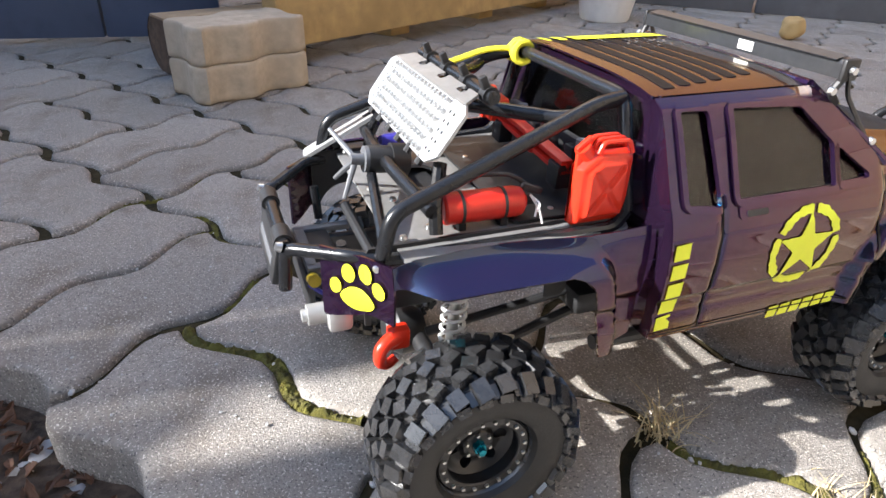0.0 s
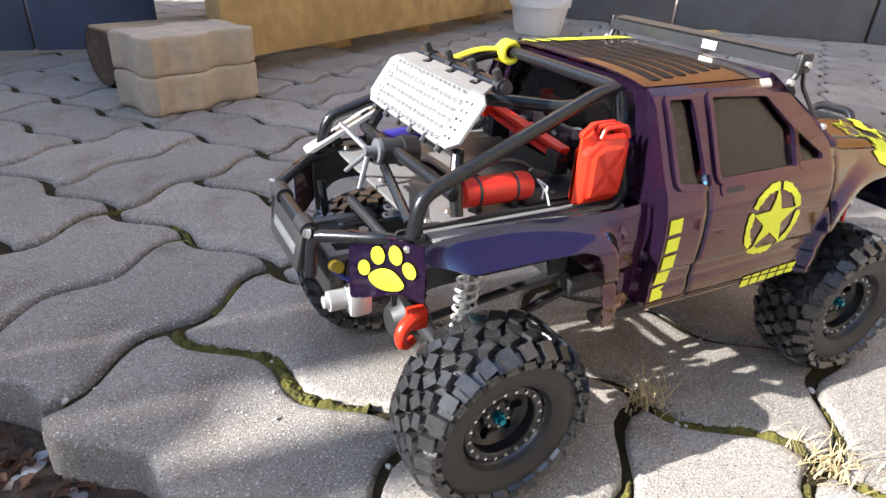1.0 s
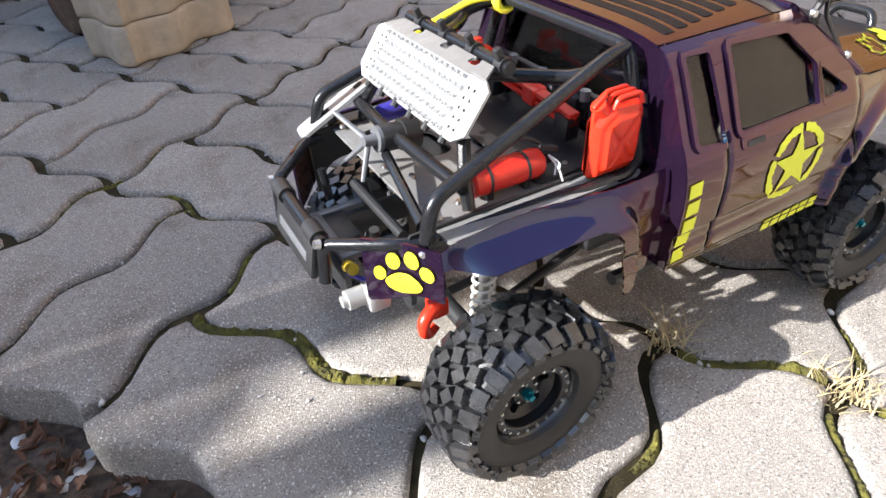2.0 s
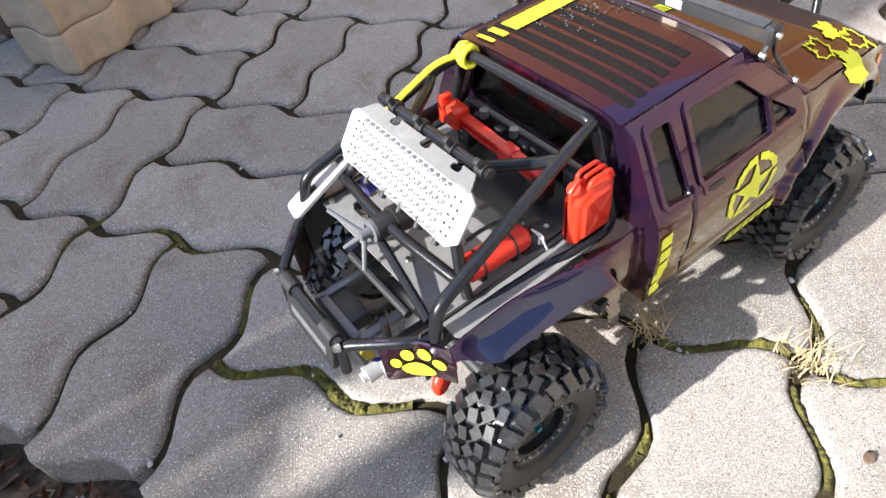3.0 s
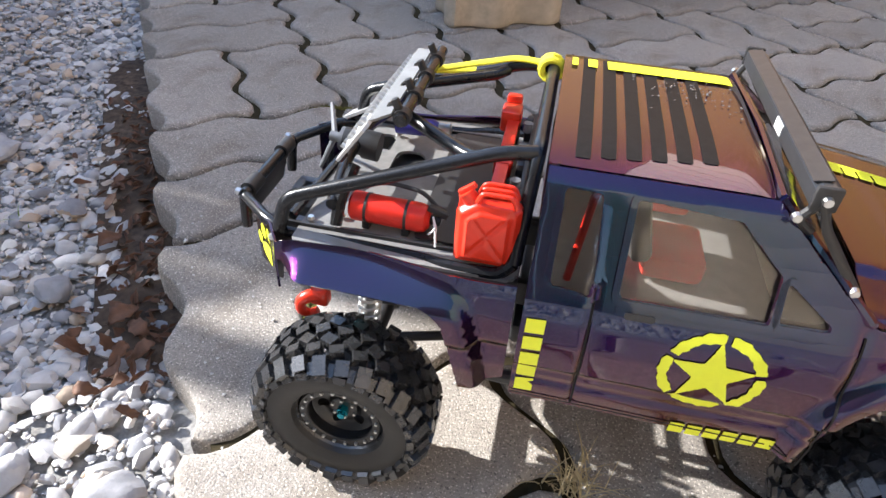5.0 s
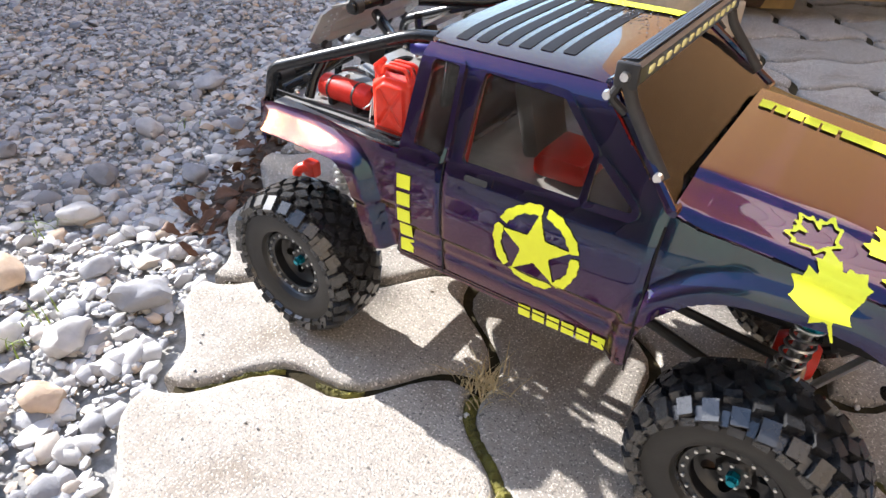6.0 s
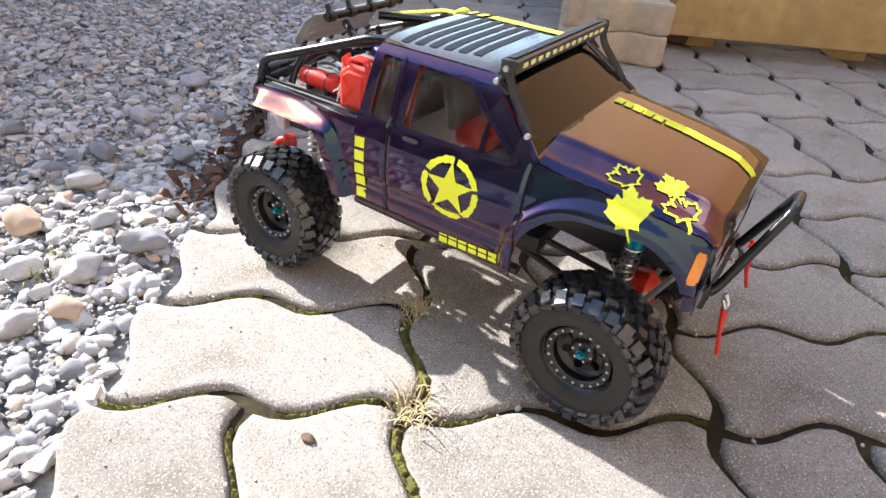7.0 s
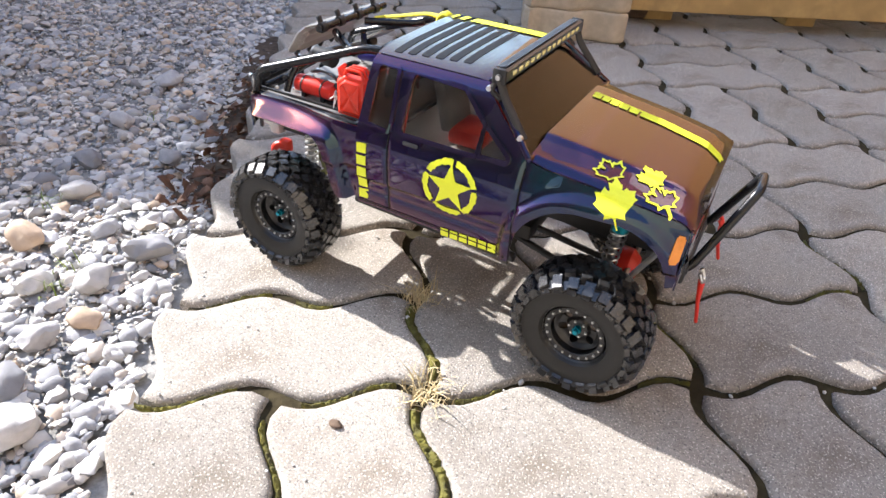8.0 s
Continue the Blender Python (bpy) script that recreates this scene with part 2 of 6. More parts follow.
def lathe(bm, profile, seg=48, m=Matrix(), close=False):
    """Turns (radius, height) points about the local z axis."""
    rings = []
    for r, h in profile:
        if r < 1e-6:
            rings.append([bm.verts.new(m @ Vector((0, 0, h)))])
        else:
            rings.append([bm.verts.new(m @ Vector((r * math.cos(a), r * math.sin(a), h)))
                          for a in (2 * math.pi * k / seg for k in range(seg))])
    pairs = list(zip(rings, rings[1:])) + ([(rings[-1], rings[0])] if close else [])
    for a, b in pairs:
        for k in range(seg):
            k2 = (k + 1) % seg
            vs = [a[k % len(a)], a[k2 % len(a)], b[k2 % len(b)], b[k % len(b)]]
            vs = list(dict.fromkeys(vs))
            if len(vs) > 2:
                bm.faces.new(vs)


def sheet(bm, inside, place, x0, x1, z0, z1, step, thick=0.0):
    """The part of a grid where inside(x, z) < 0, its rim moved onto the outline, laid out by place(x, z)."""
    nx, nz = max(2, round((x1 - x0) / step)), max(2, round((z1 - z0) / step))
    pos, val = {}, {}
    for i in range(nx + 1):
        for j in range(nz + 1):
            pos[i, j] = [x0 + (x1 - x0) * i / nx, z0 + (z1 - z0) * j / nz]
            val[i, j] = inside(*pos[i, j])
    cells = [c for c in ((i, j) for i in range(nx) for j in range(nz))
             if min(val[c], val[c[0] + 1, c[1]], val[c[0], c[1] + 1], val[c[0] + 1, c[1] + 1]) < -step * 0.25
             and sum((val[c], val[c[0] + 1, c[1]], val[c[0], c[1] + 1], val[c[0] + 1, c[1] + 1])) < step * 1.2]
    used, e = {}, 1e-5

    def vert(k):
        if k not in used:
            x, z = pos[k]
            for _ in range(4):
                s = inside(x, z)
                if s <= 1e-6:
                    break
                gx, gz = (inside(x + e, z) - inside(x - e, z)) / (2 * e), (inside(x, z + e) - inside(x, z - e)) / (2 * e)
                g2 = max(0.2, gx * gx + gz * gz)
                x, z = x - gx * s / g2, z - gz * s / g2
            used[k] = bm.verts.new(place(x, z))
        return used[k]

    faces = []
    for i, j in cells:
        try:
            faces.append(bm.faces.new((vert((i, j)), vert((i + 1, j)), vert((i + 1, j + 1)), vert((i, j + 1)))))
        except ValueError:
            pass
    if thick:
        bmesh.ops.recalc_face_normals(bm, faces=faces)
        bmesh.ops.solidify(bm, geom=faces, thickness=thick)


def rbox(cx, cz, hx, hz, r):
    """Signed distance to a rounded rectangle."""
    def f(x, z):
        qx, qz = abs(x - cx) - hx + r, abs(z - cz) - hz + r
        return math.hypot(max(qx, 0), max(qz, 0)) + min(max(qx, qz), 0) - r
    return f


def poly(points, r=0.0):
    """Signed distance to a polygon, its corners rounded by r."""
    pts = list(points)

    def f(x, z):
        d, s, j = 1e9, 1.0, len(pts) - 1
        for i in range(len(pts)):
            (ax, az), (bx, bz) = pts[j], pts[i]
            ex, ez, wx, wz = ax - bx, az - bz, x - bx, z - bz
            t = max(0.0, min(1.0, (wx * ex + wz * ez) / (ex * ex + ez * ez)))
            dx, dz = wx - ex * t, wz - ez * t
            d = min(d, dx * dx + dz * dz)
            c = (z >= bz, z < az, ex * wz > ez * wx)
            if all(c) or not any(c):
                s = -s
            j = i
        return s * math.sqrt(d) - r
    return f


def flat(bm, points, place):
    """A flat figure from its outline, laid out by place(x, z)."""
    f = bm.faces.new([bm.verts.new(place(x, z)) for x, z in points])
    bmesh.ops.triangulate(bm, faces=[f])


def curve(table, x):
    """Linear interpolation in a short table of (x, value)."""
    if x <= table[0][0]:
        return table[0][1]
    for (a, fa), (b, fb) in zip(table, table[1:]):
        if x <= b:
            return fa + (fb - fa) * (x - a) / (b - a)
    return table[-1][1]


def smoothstep(a, b, x):
    t = max(0.0, min(1.0, (x - a) / (b - a)))
    return t * t * (3 - 2 * t)


# ---------------------------------------------------------------- paving lattice
UNIT = 0.1204
TURN = radians(34.0)
ORIGIN = Vector((0.0604, -0.1909))
EU = Vector((math.cos(TURN), math.sin(TURN)))
EV = Vector((math.sin(TURN), -math.cos(TURN)))


def lat(u, v, z=0.0):
    p = ORIGIN + (EU * u + EV * v) * UNIT
    return Vector((p.x, p.y, z))


WAVE = 0.085


def wave(t):
    return WAVE * math.sin(2 * math.pi * t) * (1.0 + 0.15 * math.cos(2 * math.pi * t))


def warp(u, v):
    """Bends a straight-sided paver, counted in units from its corner, into the wavy one."""
    return u - wave(v), v + wave(u)


def paver_ring(nu, nv, inset, n=8, sx=1.0, sy=1.0):
    """A wavy outline, moved inwards by inset metres, its corners taken off."""
    i, pts = inset / UNIT, []
    corner = 0.002 / UNIT + i * 0.25
    for k in range(n * nu):
        pts.append((i + (nu - 2 * i) * k / (n * nu), i))
    for k in range(n * nv):
        pts.append((nu - i, i + (nv - 2 * i) * k / (n * nv)))
    for k in range(n * nu):
        pts.append((nu - i - (nu - 2 * i) * k / (n * nu), nv - i))
    for k in range(n * nv):
        pts.append((i, nv - i - (nv - 2 * i) * k / (n * nv)))
    out = []
    for u, v in pts:
        du, dv = min(u - i, nu - i - u), min(v - i, nv - i - v)
        if du < 1e-6 and dv < 1e-6:
            u += 0.38 * corner * (1 if u < nu / 2 else -1)
            v += 0.38 * corner * (1 if v < nv / 2 else -1)
        a, b = warp(u, v)
        out.append(Vector((a * sx, b * sy)))
    return out


def paver_solid(bm, nu, nv, rings, lay, seed, rough=0.0004, n=8, sx=1.0, sy=1.0):
    """Side rings and a level grid on top."""
    made = []
    for inset, z in rings:
        ring = []
        for p in paver_ring(nu, nv, inset, n, sx, sy):
            q = lay(p)
            j = rough * noise.noise(Vector((q.x * 60 + seed, q.y * 60, z * 90)))
            ring.append(bm.verts.new((q.x + j, q.y - j, z)))
        made.append(ring)
    for a, b in zip(made, made[1:]):
        for k in range(len(a)):
            k2 = (k + 1) % len(a)
            bm.faces.new((a[k], a[k2], b[k2], b[k]))
    inset, z = rings[-1]
    i, A, C = inset / UNIT, n * nu, n * nv
    last = made[-1]

    def top(a, c):
        if c == 0 and a < A:
            return last[a]
        if a == A and c < C:
            return last[A + c]
        if c == C and a > 0:
            return last[A + C + (A - a)]
        if a == 0:
            return last[2 * A + C + (C - c)]
        w = warp(i + (nu - 2 * i) * a / A, i + (nv - 2 * i) * c / C)
        q = lay(Vector((w[0] * sx, w[1] * sy)))
        return bm.verts.new((q.x, q.y, z + rough * 0.5 * noise.noise(Vector((q.x * 40 + seed, q.y * 40, 2)))))

    grid = [[top(a, c) for a in range(A + 1)] for c in range(C + 1)]
    for r0, r1 in zip(grid, grid[1:]):
        for k in range(A):
            bm.faces.new((r0[k], r0[k + 1], r1[k + 1], r1[k]))
    return made


def paver_mesh(name, nu, nv, seed):
    """A concrete paver with wavy sides and a worn rounded top edge."""
    bm = bmesh.new()
    paver_solid(bm, nu, nv, ((0.0038, -0.045), (0.0038, -0.0090), (0.0045, -0.0046), (0.0060, -0.0018), (0.0086, -0.0005), (0.0125, 0.0), (0.0155, 0.0)),
                lambda p: (EU * p.x + EV * p.y) * UNIT, seed)
    me = bpy.data.meshes.new(name)
    bmesh.ops.recalc_face_normals(bm, faces=bm.faces)
    bm.to_mesh(me)
    bm.free()
    me.materials.append(CONCRETE)
    me.shade_smooth()
    me.set_sharp_from_angle(angle=radians(60))
    return me


PAVERS = []   # (u, v, horizontal)
for bu in range(-1, 16):
    for bv in range(-14, 4):
        if (bu + bv) % 2 == 0:
            PAVERS += [(2 * bu, 2 * bv, True), (2 * bu, 2 * bv + 1, True)]
        else:
            PAVERS += [(2 * bu, 2 * bv, False), (2 * bu + 1, 2 * bv, False)]

pavement = tagged(new("pavement"), label="wavy grey concrete pavers laid in basket weave with mossy joints", category="pavement", kind="structure")


# ---------------------------------------------------------------- ground
def gravel_level(x, y):
    """Height of the gravel: a little below the paving, falling away from its edge, uneven."""
    p = Vector((x, y)) - ORIGIN
    u = p.dot(EU) / UNIT
    low = -0.016 - 0.008 * smoothstep(-2.2, -3.5, u) - 0.026 * smoothstep(-0.13, 0.0, y)
    return low + 0.006 * noise.noise(Vector((x * 5, y * 5, 0.3)))


def ground_sheet():
    bm = bmesh.new()
    rows = []
    marks = [-400, -120, -40, -14, -6] + [-4 + 0.1 * i for i in range(81)] + [6, 14, 40, 120, 400]
    for y in marks:
        rows.append([bm.verts.new((x, y, gravel_level(x, y) - 0.012 if abs(x) < 5 and abs(y) < 5 else -0.04)) for x in marks])
    for a, b in zip(rows, rows[1:]):
        for k in range(len(a) - 1):
            bm.faces.new((a[k], a[k + 1], b[k + 1], b[k]))
    ob = part("ground", bm, GRIT)
    tagged(ob, label="grey gravel yard with grit between the stones", category="ground", kind="structure")


def joint_bed():
    """The soil that shows in the joints between the pavers."""
    bm = bmesh.new()
    n = 60
    grid = [[bm.verts.new(lat(-1.84 + 33.86 * i / n, -28 + 36.0 * j / n, -0.0072 + 0.0018 * noise.noise(Vector((i * 3.1, j * 2.7, 5)))))
             for i in range(n + 1)] for j in range(n + 1)]
    for a, b in zip(grid, grid[1:]):
        for k in range(n):
            bm.faces.new((a[k], a[k + 1], b[k + 1], b[k]))
    ob = part("joint_soil", bm, SOIL)
    tagged(ob, label="dark damp soil in the paving joints", category="soil", kind="structure")


def moss_strip(bm, along_u, fixed, t0, t1, width, rise, seed):
    """A lumpy cushion of moss along a joint."""
    rnd = random.Random(seed)
    n = max(8, int((t1 - t0) * 150))
    rows = []
    for i in range(n + 1):
        t = t0 + (t1 - t0) * i / n
        w = width * (0.55 + 0.45 * math.sin(math.pi * i / n)) * (0.8 + 0.4 * noise.noise(Vector((t * 6, seed, 0))))
        row = []
        for k in range(13):
            s = (k / 6 - 1)
            off = s * w / UNIT
            u, v = (t, fixed + wave(t) + off) if along_u else (fixed - wave(t) + off, t)
            z = -0.0075 + rise * (1 - s * s) * (0.6 + 0.9 * abs(noise.noise(Vector((u * 9, v * 9, seed))))) + 0.0007 * rnd.uniform(-1, 1) + 0.0022 * noise.noise(Vector((u * 34, v * 34, seed))) * (1 - 0.6 * s * s)
            row.append(bm.verts.new(lat(u, v, z)))
        rows.append(row)
    for a, b in zip(rows, rows[1:]):
        for k in range(12):
            bm.faces.new((a[k], a[k + 1], b[k + 1], b[k]))


MOSS_RUNS = [  # along u?, fixed line, from, to, half width, rise
    (False, 0, -0.92, -0.10, 0.0110, 0.0068), (False, 0, 0.15, 1.00, 0.0110, 0.0072), (True, 0, -0.85, -0.20, 0.0060, 0.0060),
    (True, -1, -1.00, -0.70, 0.0055, 0.0055), (True, -1, -1.70, -1.20, 0.0045, 0.0050), (True, 0, -1.95, -1.30, 0.0045, 0.0050),
    (False, -1, 0.20, 0.80, 0.0050, 0.0045), (False, -1, -3.95, -2.40, 0.0125, 0.0075), (True, -4, -0.75, -0.30, 0.0060, 0.0055),
    (True, -5, -0.40, -0.02, 0.0045, 0.0045), (True, -6, -0.60, 0.10, 0.0040, 0.0040), (False, 0, -5.40, -4.60, 0.0045, 0.0040),
    (True, -6, 0.35, 0.75, 0.0040, 0.0040), (False, 1, -5.60, -5.20, 0.0050, 0.0045), (True, 0, 0.20, 0.55, 0.0050, 0.0050),
    (True, 0, 1.55, 1.95, 0.0045, 0.0050), (True, -1, 3.4, 3.9, 0.0040, 0.0045), (False, 2, -0.9, -0.2, 0.0050, 0.0035),
    (True, 1, 0.4, 1.2, 0.0060, 0.0060), (False, 4, -1.9, -1.1, 0.0040, 0.0035), (True, -2, 2.2, 2.9, 0.0040, 0.0035)]


def mosses():
    for k, (along, fixed, t0, t1, w, rise) in enumerate(MOSS_RUNS):
        bm = bmesh.new()
        moss_strip(bm, along, fixed, t0, t1, w, rise, k + 3)
        ob = part("moss", bm, MOSS)
        tagged(ob, label="yellow-green moss cushion filling a paving joint", category="moss", group="moss in the joints", kind="stuff")


def pebble(seed, level):
    """Vertices and faces of one worn stone of unit size."""
    rnd = random.Random(seed)
    bm = bmesh.new()
    bmesh.ops.create_icosphere(bm, subdivisions=level, radius=0.5)
    off = Vector((rnd.uniform(-9, 9), rnd.uniform(-9, 9), rnd.uniform(-9, 9)))
    cuts = [Vector((rnd.gauss(0, 1), rnd.gauss(0, 1), rnd.gauss(0, 1))).normalized() for _ in range(5)]
    for v in bm.verts:
        d = v.co.normalized()
        r = 0.5 * (1 + 0.35 * noise.noise(d * 1.3 + off))
        for c in cuts:
            lim = 0.40
            if d.dot(c) * r > lim:
                r = lim / d.dot(c)
        v.co = Vector((d.x * r, d.y * r * 0.8, d.z * r * 0.55))
    vs = np.array([v.co[:] for v in bm.verts])
    bm.verts.index_update()
    fs = np.array([[v.index for v in f.verts] for f in bm.faces])
    bm.free()
    return vs, fs


def in_edge_strip(u, v):
    """The dark strip along the edge of the paving, where fewer stones lie."""
    return u > -2.24 - 0.18 * smoothstep(-3.1, -3.7, v) * smoothstep(-6.0, -5.0, v) + 0.25 * noise.noise(Vector((v * 1.7, 3, 0))) and -9.0 < v < -2.9


# Dark brown strip of uneven ground beside the paving, with leaf scraps on it
def leaf_mould():
    bm = bmesh.new()
    n, k = 70, 10
    grid = []
    for i in range(n + 1):
        v = -9.0 + 6.1 * i / n
        row = []
        for j in range(k + 1):
            u = -1.90 - 0.68 * j / k
            p = lat(u, v)
            row.append(bm.verts.new((p.x, p.y, gravel_level(p.x, p.y) - 0.004 * smoothstep(0.6, 1.0, j / k) - 0.008 * smoothstep(0.92, 1.0, abs(2 * i / n - 1))
                                     + 0.004 * noise.noise(Vector((p.x * 40, p.y * 40, 1))))))
        grid.append(row)
    for a, b in zip(grid, grid[1:]):
        for j in range(k):
            bm.faces.new((a[j], a[j + 1], b[j + 1], b[j]))
    ob = part("leaf_mould", bm, EDGE_STRIP)
    tagged(ob, label="dark brown strip along the edge of the paving", category="soil", kind="structure")
    md = bmesh.new()
    rnd = random.Random(88)
    for _ in range(260):
        v, u = rnd.uniform(-7.5, -2.6), -2.0 - abs(rnd.gauss(0, 0.28))
        q = lat(u, v)
        c = Vector((q.x, q.y, gravel_level(q.x, q.y) + 0.003))
        turn = pose(c.x, c.y, c.z, rnd.uniform(-40, 40), rnd.uniform(-40, 40), rnd.uniform(0, 360))
        L, W = rnd.uniform(0.008, 0.020), rnd.uniform(0.003, 0.007)
        pts = [(-L / 2, 0, 0), (-L / 6, W / 2, 0.002), (L / 5, W / 2.4, 0.0015), (L / 2, 0, 0), (L / 5, -W / 2.2, 0.002), (-L / 6, -W / 2, 0.001)]
        mid = md.verts.new(turn @ Vector((0, 0, -0.0006)))
        ring = [md.verts.new(turn @ Vector(p)) for p in pts]
        for i in range(6):
            md.faces.new((mid, ring[i], ring[(i + 1) % 6]))
    ob = part("leaf_scraps", md, LEAF)
    tagged(ob, label="scraps of brown dead leaves along the edge of the paving", category="leaf litter", kind="stuff")


def gravel_field(name, label, count, smin, smax, where, level, sink, seed):
    """Very many loose stones as one object."""
    rng = np.random.default_rng(seed)
    kinds = [pebble(seed * 40 + k, level) for k in range(9)]
    allv, allf, base = [], [], 0
    made = 0
    while made < count:
        x, y = where(rng)
        q = Vector((x, y)) - ORIGIN
        if q.dot(EU) / UNIT > -2.06 and q.dot(EV) / UNIT < 8:
            continue
        if in_edge_strip(q.dot(EU) / UNIT, q.dot(EV) / UNIT) and rng.random() < 0.62:
            continue
        made += 1
        s = smin + (smax - smin) * rng.random() ** 2.6
        vs, fs = kinds[rng.integers(len(kinds))]
        a, b = rng.random() * 6.283, rng.normal(0, 0.28)
        ca, sa, cb, sb = math.cos(a), math.sin(a), math.cos(b), math.sin(b)
        v = vs * s * (1 + rng.normal(0, 0.12, 3))
        v = np.stack([v[:, 0], v[:, 1] * cb - v[:, 2] * sb, v[:, 1] * sb + v[:, 2] * cb], 1)
        v = np.stack([v[:, 0] * ca - v[:, 1] * sa, v[:, 0] * sa + v[:, 1] * ca, v[:, 2]], 1)
        allv.append(v + (x, y, gravel_level(x, y) - 0.008 + s * sink))
        allf.append(fs + base)
        base += len(vs)
    me = bpy.data.meshes.new(name)
    me.from_pydata(np.concatenate(allv).tolist(), [], np.concatenate(allf).tolist())
    me.materials.append(STONES)
    me.shade_smooth()
    me.set_sharp_from_angle(angle=radians(32 if level > 1 else 50))
    ob = new(name, me)
    return tagged(ob, label=label, category="gravel", kind="stuff")


def stones_material():
    """Limestone that differs from stone to stone."""
    m = material("mixed_limestone", (0.47, 0.46, 0.45), rough=0.88, vary=0.22, scale=70, bump=0.5, bump_scale=600)
    nt, n = m.node_tree, m.node_tree.nodes
    p = n["Principled BSDF"]
    old = p.inputs["Base Color"].links[0].from_socket
    geo, rmp, mx = n.new("ShaderNodeNewGeometry"), n.new("ShaderNodeValToRGB"), n.new("ShaderNodeMix")
    mx.data_type, mx.blend_type = "RGBA", "MULTIPLY"
    mx.inputs["Factor"].default_value = 1.0
    els = rmp.color_ramp.elements
    els[0].position, els[0].color = 0.0, (0.42, 0.43, 0.47, 1)
    els[1].position, els[1].color = 1.0, (1.35, 1.33, 1.30, 1)
    for pos, c in ((0.25, (0.75, 0.76, 0.80, 1)), (0.5, (1.0, 0.99, 0.98, 1)), (0.78, (1.25, 1.24, 1.22, 1)), (0.86, (1.05, 0.80, 0.58, 1)),
                   (0.90, (0.85, 0.70, 0.55, 1))):
        els.new(pos).color = c
    nt.links.new(geo.outputs["Random Per Island"], rmp.inputs[0])
    nt.links.new(old, mx.inputs["A"])
    nt.links.new(rmp.outputs[0], mx.inputs["B"])
    nt.links.new(mx.outputs["Result"], p.inputs["Base Color"])
    return m


STONES = stones_material()


def edge_spot(rng, reach, v0, v1):
    """A random place on the gravel within reach of the paving's edge."""
    u, v = -2.02 - rng.random() * reach / UNIT, v0 + rng.random() * (v1 - v0)
    q = lat(u, v)
    return q.x, q.y


ground_sheet()
joint_bed()
leaf_mould()
mosses()
gravel_field("fine_gravel", "fine grey limestone chippings beside the paving", 26000, 0.004, 0.012,
             lambda r: edge_spot(r, 0.75, -12, 7), 1, 0.25, 5)
gravel_field("coarse_gravel", "pale grey limestone gravel in mixed sizes", 2200, 0.009, 0.030,
             lambda r: edge_spot(r, 0.9, -12, 7), 2, 0.10, 6)
gravel_field("far_gravel", "grey gravel spread over the yard", 34000, 0.006, 0.028,
             lambda r: edge_spot(r, 3.4 * r.random(), -26, 8), 1, 0.12, 7)


def big_stones():
    """The large loose stones that lie along the paving's edge."""
    rnd = random.Random(12)
    spots = [(-0.187, -0.372, 0.052), (-0.235, -0.345, 0.040), (-0.265, -0.30, 0.036), (-0.150, -0.425, 0.045), (-0.30, -0.36, 0.038),
             (-0.34, -0.255, 0.040), (-0.29, -0.225, 0.045), (-0.245, -0.265, 0.034), (-0.38, -0.30, 0.036), (-0.42, -0.21, 0.046),
             (-0.285, -0.165, 0.050), (-0.46, -0.12, 0.044), (-0.36, -0.16, 0.034), (-0.54, -0.05, 0.046), (-0.47, 0.02, 0.040),
             (-0.62, 0.06, 0.046), (-0.53, 0.13, 0.038), (-0.70, 0.22, 0.050), (-0.21, -0.43, 0.05), (-0.12, -0.50, 0.055), (-0.66, -0.10, 0.04)]
    for k, (x, y, s) in enumerate([(a * 1.06, b * 1.05, c) for a, b, c in spots]):
        vs, fs = pebble(500 + k, 3)
        me = bpy.data.meshes.new("stone")
        me.from_pydata((vs * s).tolist(), [], fs.tolist())
        me.materials.append(STONES)
        me.shade_smooth()
        me.set_sharp_from_angle(angle=radians(30))
        ob = new("stone", me)
        ob.matrix_world = pose(x, y, gravel_level(x, y) + s * 0.10, rnd.uniform(-15, 15), rnd.uniform(-15, 15), rnd.uniform(0, 360))
        tagged(ob, label="large pale limestone lying in the gravel by the paving", category="stone", group="large loose stones")


big_stones()


def blade(bm, base, lean, length, width, bend):
    """One curved, tapering blade of grass."""
    side = Vector((-lean.y, lean.x, 0))
    side = side.normalized() if side.length > 1e-6 else Vector((1, 0, 0))
    prev = None
    for i in range(5):
        t = i / 4
        c = base + Vector((0, 0, 1)) * length * t * (1 - bend * t * 0.7) + lean * length * (t ** 1.6)
        w = width * (1 - t) * 0.5 + 0.0001
        row = (bm.verts.new(c - side * w), bm.verts.new(c + side * w))
        if prev:
            bm.faces.new((prev[0], prev[1], row[1], row[0]))
        prev = row


def tuft(where, count, length, mat, label, name="grass_tuft", spread=0.008, seed=1):
    rnd = random.Random(seed)
    bm = bmesh.new()
    for _ in range(count):
        a = rnd.uniform(0, 6.283)
        lean = Vector((math.cos(a), math.sin(a), 0)) * rnd.uniform(0.15, 1.1)
        b = Vector(where) + Vector((rnd.gauss(0, spread), rnd.gauss(0, spread), 0))
        blade(bm, b, lean, length * rnd.uniform(0.4, 1.1), 0.0011 * rnd.uniform(0.7, 1.5), rnd.uniform(0.2, 1.0))
    ob = part(name, bm, mat)
    tagged(ob, label=label, category="grass tuft", group="grass in the joints", kind="stuff")


